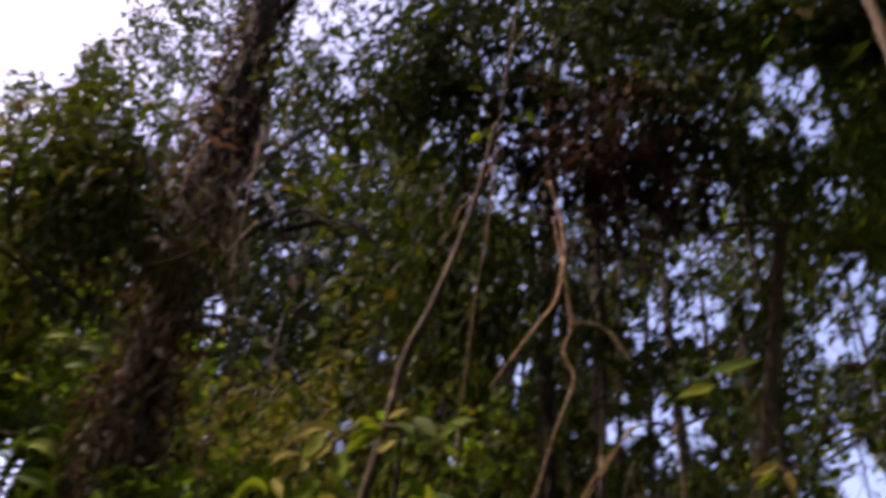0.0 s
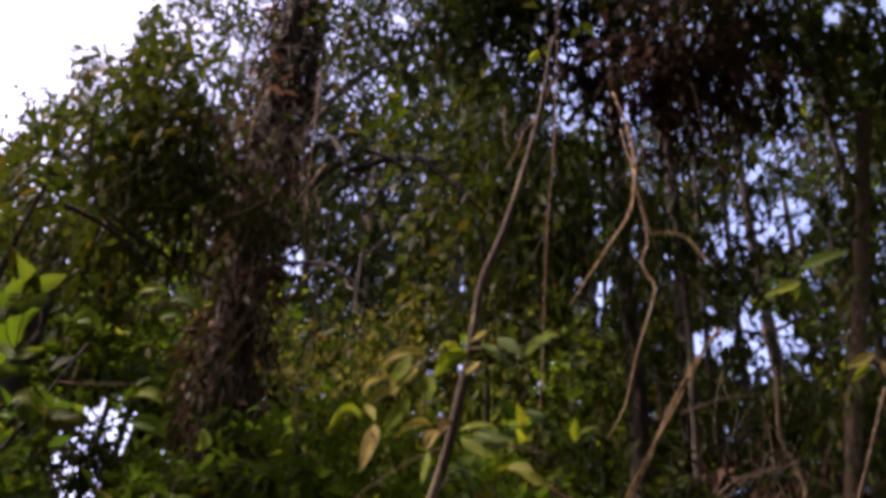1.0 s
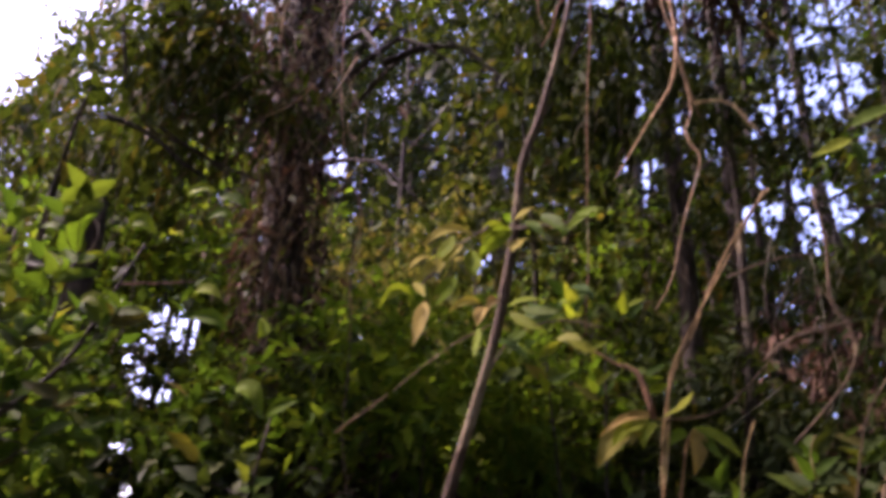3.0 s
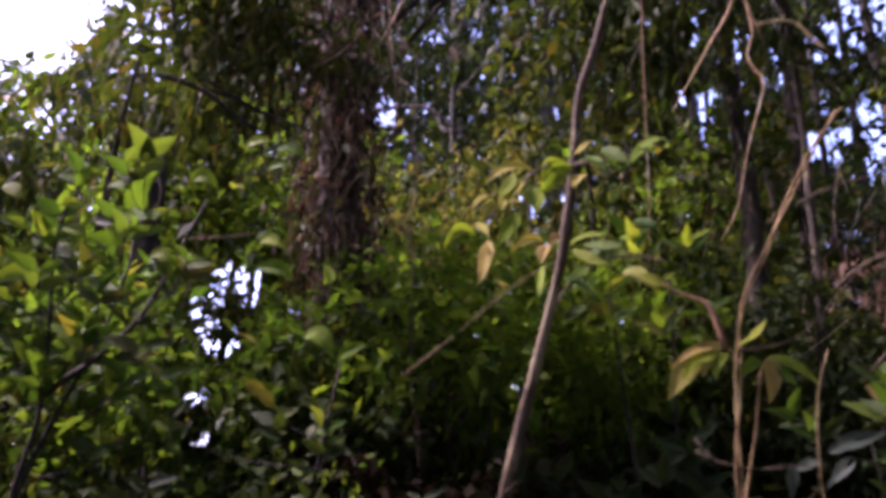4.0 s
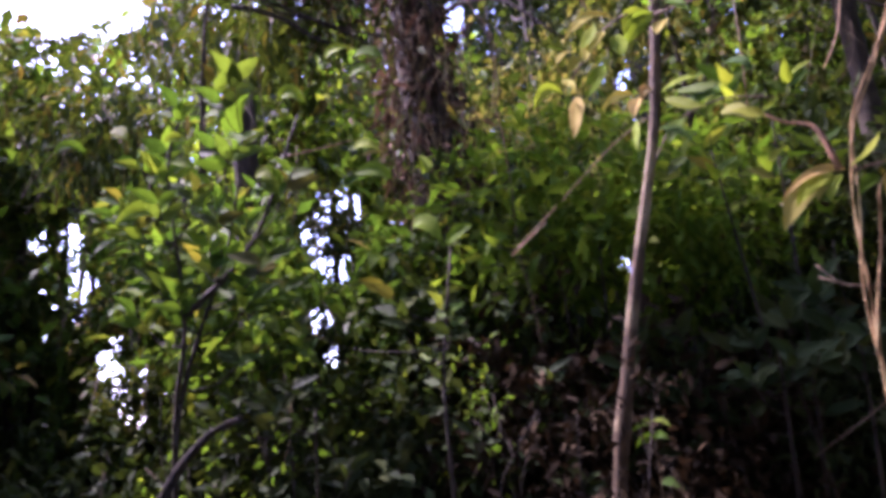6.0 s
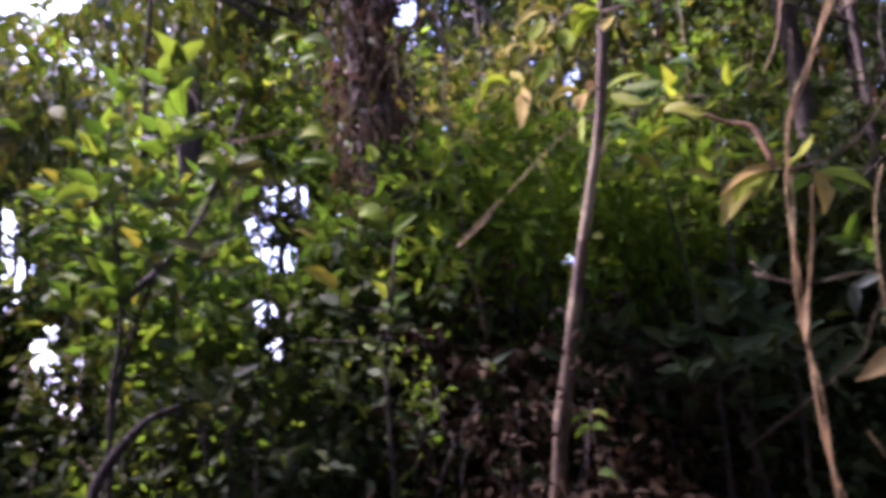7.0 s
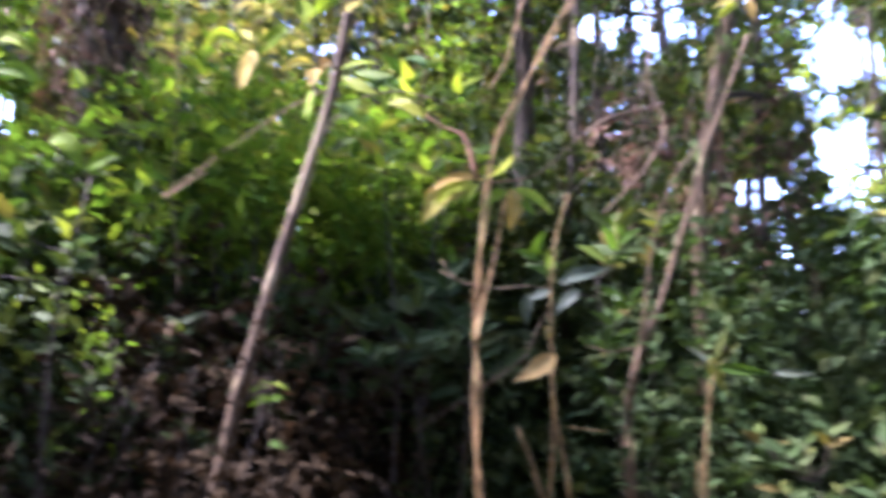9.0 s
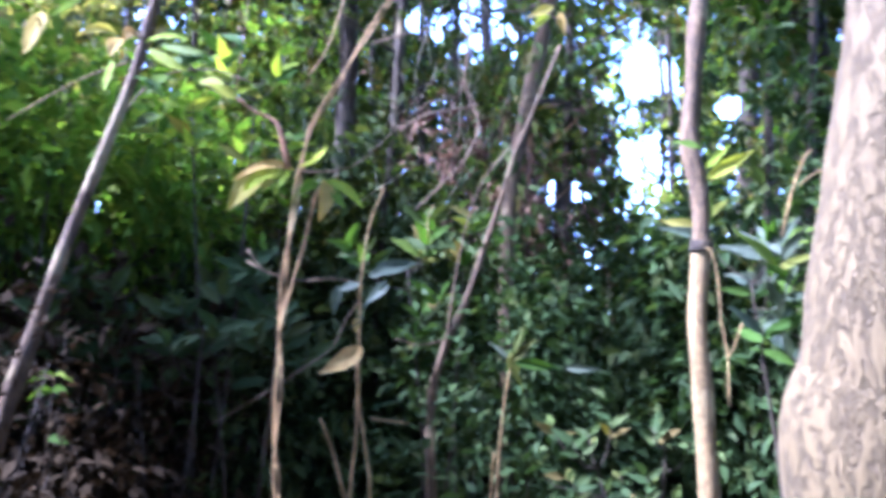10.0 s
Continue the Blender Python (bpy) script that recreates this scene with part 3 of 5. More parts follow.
tall_trunk(-0.4, 6.3, 11, 0.085, "straight dark forest trunk behind hanging vines")
tall_trunk(3.6, 7.2, 11, 0.08, "straight dark forest trunk before the lit clearing")
tall_trunk(-44, 6.4, 5.0, 0.14, "dark thick forest trunk behind a leafy shrub")
forest_tree(15.6, 6.8, 14, 0.055, 1.5, 9000, 0.14, low=0.14, label="forest tree with a column of dense dark leaves")
clad = tall_trunk(-29.6, 5.2, 11, 0.17, "dark tree trunk clad in withered climbers", -0.02)


def clothe(tree, count, low, high, size, mat, label, depth=0.13):
    """Climber leaves and dry strings that hang all over a trunk."""
    trunk = [c for c in tree.children if c.name.startswith("trunk")][0]
    v = np.array([trunk.matrix_world @ p.co for p in trunk.data.vertices])
    n = np.array([trunk.matrix_world.to_3x3() @ p.normal for p in trunk.data.vertices])
    pick = np.nonzero((v[:, 2] > low - 0.4) & (v[:, 2] < high))[0]
    pick = RNG.choice(pick, count)
    at = v[pick] + n[pick] * RNG.random((count, 1)) * depth + RNG.normal(size=(count, 3)) * 0.05
    at[:, 2] += RNG.uniform(-0.3, 0.3, count)
    ahead = n[pick] * 0.5 + RNG.normal(size=(count, 3)) * 0.45 - np.array((0, 0, 1.0))
    normal = n[pick] + RNG.normal(size=(count, 3)) * 0.5 + np.array((0, 0, 0.3))
    keep = at[:, 2] > low
    data = [c[keep] for c in (at, ahead, normal, size * RNG.uniform(0.6, 1.5, count), RNG.uniform(0.2, 0.4, count))]
    ob = hang(new("climber", leaf_mesh("climber", *data, mat)), tree, label)
    ob["kind"] = "stuff"


bpy.context.view_layer.update()
clothe(clad, 2700, 2.9, 8.5, 0.1, LEAF_DEAD, "withered brown climber leaves")
clothe(clad, 2000, 2.9, 8.5, 0.1, LEAF_WITHERED_SHADED, "withered dark climber leaves")
clothe(clad, 900, 2.9, 8.5, 0.1, LEAF_DARK, "dark climber leaves", 0.2)
# The young-leaf colour carries part of the sunlight on these two trees.
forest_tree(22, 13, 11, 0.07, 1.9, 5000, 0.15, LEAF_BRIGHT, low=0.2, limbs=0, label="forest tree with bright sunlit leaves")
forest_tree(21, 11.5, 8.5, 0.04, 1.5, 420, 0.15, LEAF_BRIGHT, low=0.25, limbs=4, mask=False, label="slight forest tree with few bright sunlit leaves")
forest_tree(33, 8.0, 14, 0.14, 2.2, 5000, 0.17, low=0.2)

# Here too the leaf colours are darkened to hold the shade.
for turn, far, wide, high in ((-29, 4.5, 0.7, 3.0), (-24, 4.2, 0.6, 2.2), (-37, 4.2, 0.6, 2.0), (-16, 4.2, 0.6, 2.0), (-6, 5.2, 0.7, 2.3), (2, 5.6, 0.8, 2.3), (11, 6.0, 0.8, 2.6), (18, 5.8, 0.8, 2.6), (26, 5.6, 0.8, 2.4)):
    shrub(turn, far, wide, high, 3600, 0.1, LEAF_WITHERED_SHADED if turn in (-24, -16) else LEAF_GLOSSY_SHADED if turn > 8 else LEAF_SHADED, "dense shrub with dark leaves in deep shade")
shrub(-20, 2.86, 0.27, 1.72, 900, 0.055, LEAF_WITHERED_SHADED, "low shrub with small withered brown leaves", 0.2)
shrub(-1.2, 5.3, 0.7, 3.3, 2600, 0.12, LEAF_SHADED, "dense shrub with dark leaves before forest trunks", 1.0)
shrub(4.5, 5.6, 0.7, 3.1, 2600, 0.12, LEAF_SHADED, "dense shrub with dark leaves before forest trunks", 1.0)
shrub(29, 5.0, 0.8, 3.6, 2600, 0.12, LEAF_GLOSSY_SHADED, "dense shrub with dark leaves before forest trunks", 0.6)
shrub(11.8, 4.15, 0.42, 2.25, 2600, 0.08, LEAF_GLOSSY_SHADED, "dense shrub with small dark leaves in deep shade")

# The overhanging bough with long drooping leaves.
def bough(turn, height, distance, radii, leaves, mat, label, foot_turn, foot_high, size=0.2, thick=0.026):
    c = at_turn(turn, distance) + Vector((0, 0, height))
    foot = at_turn(foot_turn, distance + 0.4) + Vector((0, 0, foot_high))
    t = thing("bough", foot, label, "bough", "overhanging boughs")
    stem("limb", [foot, foot.lerp(c, 0.5) + Vector((0, 0, 0.3)), c], thick, thick * 0.35, BARK_DARK, t, step=0.2)
    foliage("foliage", t, mat, [sprays(c, radii, int(leaves * (1.5 if height > 5.3 else 1.0)) // 9, 9, size, 0.26, 0.9, 0.1, 0.35)])


# Most boughs take the darkened leaf: their shade is in its colour.
bough(-16, 5.45, 5.0, (1.0, 0.8, 0.8), 4200, LEAF_SHADED, "overhanging bough with dense dark drooping leaves", -27, 5.0)
bough(-22, 5.5, 4.9, (0.7, 0.7, 0.8), 3000, LEAF_SHADED, "overhanging bough with dense dark drooping leaves", -27, 5.3)
bough(-8, 5.6, 5.4, (1.0, 0.8, 1.0), 3200, LEAF_SHADED, "overhanging bough with dense dark drooping leaves", -3, 6.2)
bough(-8, 6.5, 5.2, (1.0, 0.8, 0.7), 3400, LEAF_SHADED, "overhanging bough with dense dark drooping leaves", -3, 6.8, 0.16)
bough(-3, 6.2, 5.2, (0.8, 0.8, 0.6), 2200, LEAF_SHADED, "overhanging bough with dense dark drooping leaves", -3, 6.4, 0.16)
bough(-19, 6.1, 4.8, (1.1, 0.7, 0.7), 3000, LEAF_SHADED, "overhanging bough with dense dark drooping leaves", -27, 6.0, 0.16)
bough(-25, 5.3, 4.9, (0.5, 0.5, 0.7), 2000, LEAF_SHADED, "overhanging bough with dense dark drooping leaves", -29, 5.2, 0.16)
bough(3, 5.6, 5.4, (1.0, 0.7, 0.9), 1500, LEAF_SHADED, "overhanging bough with thin dark leaves", -3, 6.0, 0.16)
bough(2, 6.7, 4.6, (0.9, 0.8, 0.6), 1500, LEAF_SHADED, "overhanging bough with dense dark leaves", -3, 7.0, 0.15)
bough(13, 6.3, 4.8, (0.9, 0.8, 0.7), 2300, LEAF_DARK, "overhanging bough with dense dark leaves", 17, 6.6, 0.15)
bough(-12, 6.9, 4.8, (0.8, 0.8, 0.6), 2000, LEAF_SHADED, "overhanging bough with dense dark leaves", -3, 7.0, 0.15)
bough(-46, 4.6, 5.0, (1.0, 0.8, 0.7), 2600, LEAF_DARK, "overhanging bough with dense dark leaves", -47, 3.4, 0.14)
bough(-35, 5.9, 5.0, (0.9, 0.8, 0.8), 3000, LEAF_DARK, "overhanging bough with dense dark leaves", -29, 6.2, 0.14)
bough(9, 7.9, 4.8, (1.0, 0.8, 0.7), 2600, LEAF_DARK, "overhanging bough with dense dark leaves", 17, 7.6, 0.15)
# The green-leaved boughs get a lighter leaf for the haze before them.
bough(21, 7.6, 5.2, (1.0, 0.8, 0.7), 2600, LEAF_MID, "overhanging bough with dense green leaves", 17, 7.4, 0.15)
bough(-2, 8.3, 5.0, (1.0, 0.8, 0.7), 2600, LEAF_SHADED, "overhanging bough with dense dark leaves", -3, 8.4, 0.15)
bough(-8, 7.7, 5.0, (1.0, 0.8, 0.7), 2800, LEAF_SHADED, "overhanging bough with dense dark leaves", -3, 7.9, 0.15)
bough(4, 7.5, 5.0, (0.9, 0.8, 0.6), 2200, LEAF_SHADED, "overhanging bough with dense dark leaves", -3, 7.6, 0.15)
bough(-24, 5.9, 5.0, (0.8, 0.8, 0.7), 2400, LEAF_DEAD, "bough hung with withered brown leaves", -29, 6.0, 0.13)
bough(22, 6.3, 5.2, (0.9, 0.8, 0.6), 2000, LEAF_MID, "overhanging bough with dense green leaves", 17, 6.6, 0.15)
bough(29, 5.6, 5.4, (0.9, 0.8, 0.8), 2200, LEAF_MID, "overhanging bough with dense green leaves", 33, 5.4, 0.15)
bough(5, 5.8, 4.4, (0.7, 0.5, 0.6), 1500, LEAF_DEAD, "bough hung with withered brown leaves", -3, 6.0, 0.13)
bough(-38, 4.9, 4.8, (0.9, 0.7, 0.8), 3600, LEAF_DARK, "overhanging bough with dense dark leaves", -29, 5.4, 0.14)
bough(-30, 5.0, 4.8, (0.9, 0.7, 0.9), 1800, LEAF_DEAD, "bough hung with withered brown leaves", -29, 4.6, 0.14)
bough(-30, 3.2, 4.9, (0.5, 0.4, 1.1), 500, LEAF_DEAD, "bough hung with withered brown leaves", -29, 3.6, 0.13)
bough(11, 3.0, 5.8, (0.9, 0.6, 0.8), 1300, LEAF_DEAD, "bough hung with withered brown leaves", 17, 3.6, 0.12)
bough(-19, 4.6, 6.2, (1.1, 0.6, 0.8), 6000, LEAF_OLIVE_LIT, "sunlit bough with olive yellowing leaves", -29, 5.2, 0.07)
bough(-27, 1.1, 3.7, (0.6, 0.3, 0.5), 800, LEAF_WITHERED_SHADED, "low bough hung with withered dark brown leaves", -29, 2.0, 0.08, 0.01)
bough(-18, 1.0, 3.8, (0.55, 0.3, 0.45), 600, LEAF_WITHERED_SHADED, "low bough hung with withered dark brown leaves", -24, 1.8, 0.08, 0.01)
bough(-23, 1.2, 4.1, (0.9, 0.4, 0.6), 1000, LEAF_WITHERED_SHADED, "low bough hung with withered dark brown leaves", -29, 2.0, 0.09, 0.01)

# ---- the slender sapling with yellowing leaves ----
def near_blade(name, bend):
    """A pointed blade with a raised fold and a drooping tip, one long; shared by many leaves."""
    verts, faces, n = [], [], 7
    for k in range(n + 1):
        t = k / n
        w = 0.56 * math.sin(math.pi * t ** 0.78) ** 1.1 * (1 - 0.3 * t) + 0.01
        z = -bend * t * t
        for s in (-1, -0.55, 0, 0.55, 1):
            verts.append((t, s * w, z + 0.12 * abs(s) * w + 0.012 * math.sin(9 * t + s * 2)))
    for k in range(n):
        for s in range(4):
            a = 5 * k + s
            faces.append((a, a + 5, a + 6, a + 1))
    return verts, faces


BLADES = {}


def leaf(parent, base, tip, width, mat, roll=0.0, bend=0.12, label=""):
    """One leaf from its base to its tip; width against length."""
    key = (mat.name, round(bend, 2))
    if key not in BLADES:
        BLADES[key] = mesh_of("leaf", *near_blade("leaf", bend), mat)
    base, tip = Vector(base), Vector(tip)
    ob = new("leaf", BLADES[key])
    x = tip - base
    size = x.length
    x.normalize()
    face = Vector((0, 0, 1)) * 0.45 + (Vector((0, 0, 1.6)) - base).normalized() * 0.8
    y = face.cross(x).normalized()
    m = Matrix((x, y, x.cross(y))).transposed().to_4x4() @ Matrix.Rotation(radians(roll), 4, "X")
    ob.matrix_world = Matrix.Translation(base) @ m @ Matrix.Diagonal((size, size * width, size, 1))
    return hang(ob, parent, label)


def leaf_run(parent, pairs, width, mats, bend=0.15):
    for k in range(0, len(pairs), 2):
        leaf(parent, pairs[k], pairs[k + 1], width, mats[(k // 2) % len(mats)], RNG.uniform(-25, 25), bend)


def blade(parent, mat, width, base, mid, tip):
    """One curved leaf from its base over its middle to its tip; width against length."""
    a, m, c = Vector(base), Vector(mid), Vector(tip)
    b = m * 2 - (a + c) / 2
    size = (m - a).length + (c - m).length
    face = (Vector((0, 0, 1.6)) - m).normalized() * 0.8 + Vector((RNG.normal() * 0.25, RNG.normal() * 0.25, 0.5))
    verts, faces, n = [], [], 8
    for k in range(n + 1):
        t = k / n
        p = a * (1 - t) ** 2 + b * 2 * t * (1 - t) + c * t * t
        ahead = ((b - a) * (1 - t) + (c - b) * t).normalized()
        side = face.cross(ahead).normalized()
        up = ahead.cross(side)
        w = size * width * 0.52 * (math.sin(math.pi * t ** 0.85) ** 0.9 * (1 - 0.2 * t) + 0.02)
        for q in (-1, -0.5, 0, 0.5, 1):
            verts.append(p + side * (q * w) + up * (abs(q) * w * 0.3 + 0.0015 * math.sin(11 * t + 2 * q)) - a)
    for k in range(n):
        faces += [(5 * k + q, 5 * k + q + 5, 5 * k + q + 6, 5 * k + q + 1) for q in range(4)]
    ob = new("leaf", mesh_of("leaf", verts, faces, mat))
    ob.matrix_world = Matrix.Translation(a)
    return hang(ob, parent)


def twisted(name, points, r, parent, mat, strands=2, turns=2.0, spread=1.6, label=""):
    """Thin stems wound round each other along one run."""
    run = spline(points, 0.05)
    for k in range(strands):
        pts = []
        for j, c in enumerate(run):
            a = 2 * math.pi * (k / strands + turns * j / len(run))
            w = r * spread * (0.5 + 0.5 * abs(math.sin(3.1 * j / len(run) * turns + k)))
            pts.append(c + Vector((math.cos(a) * w, math.sin(a) * w, 0)))
        stem(name, pts[::3] + [pts[-1]], r, r * 0.6, mat, parent, label, sides=7, knots=0.3, seed=k * 3.0)


path_a = [(-1.38, 2.96, -0.05), (-1.2, 3.0, 0.8), (-1.06, 3.02, 1.5), (-0.95, 3.06, 1.98), (-0.84, 3.09, 2.4), (-0.76, 3.11, 2.72), (-0.69, 3.12, 3.2),
          (-0.66, 3.12, 3.46), (-0.57, 3.14, 3.74), (-0.42, 3.16, 4.39), (-0.34, 3.18, 5.0)]
sapling = thing("sapling", path_a[0], "slender brown sapling with yellowing drooping leaves", "sapling")
stem("trunk", path_a, 0.034, 0.01, BARK_MOTTLED, sapling, knots=0.35, sides=10, rough=0.2)
stem("twig", [(-0.77, 3.00, 2.66), (-0.91, 2.97, 2.58), (-1.04, 2.93, 2.47), (-1.13, 2.89, 2.38)], 0.004, 0.003, BARK_STEM, sapling)
stem("twig", [(-1.15, 2.88, 2.36), (-1.29, 2.94, 2.30), (-1.42, 2.99, 2.24)], 0.005, 0.003, BARK_STEM, sapling)
stem("twig", [(-0.71, 3.09, 3.08), (-0.72, 2.8, 3.0), (-0.66, 2.45, 2.82), (-0.66, 2.22, 2.68), (-0.76, 2.14, 2.52)], 0.007, 0.003, BARK_BROWN, sapling)
stem("twig", [(-0.69, 3.09, 3.12), (-0.57, 3.05, 3.10), (-0.45, 3.00, 3.08), (-0.33, 2.95, 3.07)], 0.006, 0.003, BARK_BROWN, sapling)
stem("twig", [(-0.75, 3.08, 2.79), (-0.76, 2.87, 2.73)], 0.006, 0.003, BARK_BROWN, sapling)
blade(sapling, LEAF_YELLOW, 0.22, (-0.62, 2.20, 2.69), (-0.67, 2.10, 2.67), (-0.72, 2.02, 2.59))
blade(sapling, LEAF_YELLOW, 0.3, (-0.66, 2.19, 2.66), (-0.67, 2.10, 2.59), (-0.68, 2.04, 2.51))
blade(sapling, LEAF_YELLOW, 0.22, (-0.72, 2.17, 2.58), (-0.72, 2.08, 2.54), (-0.73, 2.02, 2.48))
blade(sapling, LEAF_YELLOW, 0.14, (-0.74, 2.16, 2.61), (-0.75, 2.07, 2.57), (-0.76, 2.01, 2.51))
blade(sapling, LEAF_YELLOW, 0.18, (-0.79, 2.15, 2.53), (-0.75, 2.08, 2.48), (-0.71, 2.02, 2.43))
blade(sapling, LEAF_BRIGHT, 0.22, (-0.67, 2.19, 2.56), (-0.68, 2.10, 2.47), (-0.69, 2.03, 2.40))
blade(sapling, LEAF_YELLOW, 0.086, (-0.69, 2.18, 2.53), (-0.69, 2.10, 2.47), (-0.69, 2.03, 2.42))
blade(sapling, LEAF_YELLOW, 0.21, (-0.76, 2.16, 2.47), (-0.74, 2.08, 2.38), (-0.74, 2.02, 2.29))
blade(sapling, LEAF_BRIGHT, 0.22, (-0.79, 2.14, 2.48), (-0.81, 2.05, 2.47), (-0.83, 1.98, 2.39))
blade(sapling, LEAF_FRESH, 0.29, (-0.63, 2.78, 3.00), (-0.65, 2.71, 3.01), (-0.69, 2.66, 3.01))
blade(sapling, LEAF_YELLOW, 0.26, (-0.62, 2.78, 3.01), (-0.58, 2.73, 3.01), (-0.53, 2.70, 3.02))
blade(sapling, LEAF_BRIGHT, 0.3, (-0.63, 2.78, 2.97), (-0.68, 2.70, 2.90), (-0.73, 2.65, 2.80))
blade(sapling, LEAF_BRIGHT, 0.29, (-0.66, 2.77, 2.99), (-0.70, 2.70, 2.94), (-0.71, 2.65, 2.85))
blade(sapling, LEAF_FRESH, 0.26, (-0.58, 2.79, 3.00), (-0.53, 2.74, 2.95), (-0.49, 2.71, 2.89))
blade(sapling, LEAF_FRESH, 0.27, (-0.33, 2.83, 3.03), (-0.37, 2.77, 2.98), (-0.42, 2.72, 2.90))
blade(sapling, LEAF_BRIGHT, 0.24, (-0.41, 2.82, 3.00), (-0.34, 2.77, 3.01), (-0.27, 2.74, 3.00))
blade(sapling, LEAF_YELLOW, 0.24, (-0.74, 2.75, 2.66), (-0.78, 2.68, 2.65), (-0.83, 2.62, 2.59))
blade(sapling, LEAF_BRIGHT, 0.14, (-0.65, 2.77, 2.65), (-0.57, 2.73, 2.66), (-0.49, 2.71, 2.64))
blade(sapling, LEAF_YELLOW, 0.43, (-0.59, 2.79, 2.93), (-0.60, 2.72, 2.88), (-0.61, 2.68, 2.83))
blade(sapling, LEAF_YELLOW, 0.36, (-0.73, 2.75, 2.65), (-0.73, 2.69, 2.60), (-0.73, 2.65, 2.54))
blade(sapling, LEAF_TAN, 0.29, (-0.68, 2.77, 2.68), (-0.69, 2.70, 2.65), (-0.69, 2.66, 2.60))
blade(sapling, LEAF_YELLOW, 0.3, (-0.47, 2.81, 2.53), (-0.40, 2.76, 2.50), (-0.35, 2.73, 2.43))
blade(sapling, LEAF_BRIGHT, 0.18, (-0.75, 2.75, 2.57), (-0.74, 2.69, 2.49), (-0.74, 2.65, 2.42))
blade(sapling, LEAF_BRIGHT, 0.29, (-0.62, 2.20, 2.64), (-0.60, 2.12, 2.56), (-0.58, 2.07, 2.50))
blade(sapling, LEAF_MID, 0.29, (-0.52, 2.80, 3.03), (-0.46, 2.75, 2.97), (-0.40, 2.72, 2.91))
blade(sapling, LEAF_FRESH, 0.24, (-0.64, 2.78, 2.63), (-0.57, 2.73, 2.57), (-0.49, 2.71, 2.53))
blade(sapling, LEAF_MID, 0.24, (-0.68, 2.77, 2.52), (-0.61, 2.72, 2.48), (-0.55, 2.69, 2.41))
blade(sapling, LEAF_FRESH, 0.22, (-0.68, 2.18, 2.69), (-0.68, 2.10, 2.60), (-0.68, 2.03, 2.55))
blade(sapling, LEAF_MID, 0.24, (-0.60, 2.79, 2.65), (-0.51, 2.74, 2.61), (-0.43, 2.72, 2.61))
spray = stem("twig", [(-0.82, 3.1, 2.46), (-0.72, 3.22, 2.68), (-0.52, 3.24, 2.74), (-0.32, 3.16, 2.66)], 0.005, 0.003, BARK_BROWN, sapling)
blade(spray, LEAF_MID, 0.26, (-0.74, 3.22, 2.76), (-0.62, 3.15, 2.73), (-0.51, 3.11, 2.73))
blade(spray, LEAF_MID, 0.3, (-0.68, 3.24, 2.71), (-0.70, 3.13, 2.63), (-0.72, 3.08, 2.56))
blade(spray, LEAF_DARK, 0.3, (-0.70, 3.23, 2.54), (-0.72, 3.13, 2.48), (-0.75, 3.07, 2.43))
blade(spray, LEAF_MID, 0.24, (-0.66, 3.24, 2.83), (-0.59, 3.15, 2.76), (-0.50, 3.12, 2.76))
blade(spray, LEAF_MID, 0.24, (-0.50, 3.27, 2.89), (-0.42, 3.18, 2.85), (-0.37, 3.13, 2.77))

# ---- the forked plant with a rosette of leaves ----
path_b = rooted([(-0.13, 2.81, 1.11), (-0.15, 2.81, 1.26), (-0.14, 2.81, 1.45), (-0.15, 2.81, 1.64), (-0.14, 2.81, 1.87), (-0.125, 2.81, 2.05), (-0.105, 2.81, 2.21), (-0.085, 2.81, 2.33), (-0.06, 2.81, 2.43), (0.015, 2.81, 2.55), (0.06, 2.81, 2.66), (0.14, 2.81, 2.78), (0.21, 2.81, 2.91), (0.3, 2.81, 3.04)])
forked = thing("forked_sapling", path_b[0], "thin forked sapling with twisted tan stems and yellow-green leaves", "sapling")
twisted("stem", path_b, 0.0066, forked, BARK_TWINED, 2, 5.0, 1.7)
stem("stem", [(-0.15, 2.77, 1.63), (-0.12, 2.77, 1.79), (-0.08, 2.78, 1.95), (-0.05, 2.78, 2.12), (-0.03, 2.78, 2.17)], 0.007, 0.004, BARK_TWINED, forked)
arc = stem("branch", [(-0.14, 2.71, 2.21), (-0.16, 2.71, 2.30), (-0.19, 2.71, 2.37), (-0.26, 2.71, 2.40), (-0.33, 2.70, 2.45)], 0.012, 0.005, BARK_RED, forked, knots=0.4)
stem("branch", [(-0.11, 2.81, 2.22), (0.07, 2.82, 2.25), (0.22, 2.82, 2.39), (0.34, 2.81, 2.50), (0.45, 2.79, 2.52)], 0.0048, 0.0025, BARK_BROWN, forked)
stem("branch", [(0.14, 2.87, 2.74), (0.29, 2.86, 2.79), (0.43, 2.85, 2.80)], 0.0048, 0.0025, BARK_BROWN, forked)
stem("twig", [(-0.27, 2.80, 1.90), (-0.19, 2.81, 1.86), (-0.08, 2.82, 1.84), (0.02, 2.82, 1.85), (0.12, 2.82, 1.84)], 0.004, 0.0025, BARK_BROWN, forked)
stem("twig", [(-0.27, 2.80, 1.94), (-0.24, 2.80, 1.90), (-0.21, 2.80, 1.87)], 0.004, 0.0025, BARK_BROWN, forked)
blade(forked, LEAF_YELLOW, 0.16, (-0.12, 2.78, 2.22), (-0.22, 2.73, 2.22), (-0.32, 2.70, 2.15))
blade(forked, LEAF_YELLOW, 0.42, (-0.21, 2.78, 2.21), (-0.27, 2.73, 2.15), (-0.33, 2.70, 2.05))
blade(forked, LEAF_BRIGHT, 0.5, (-0.11, 2.78, 2.23), (-0.05, 2.75, 2.25), (-0.01, 2.73, 2.30))
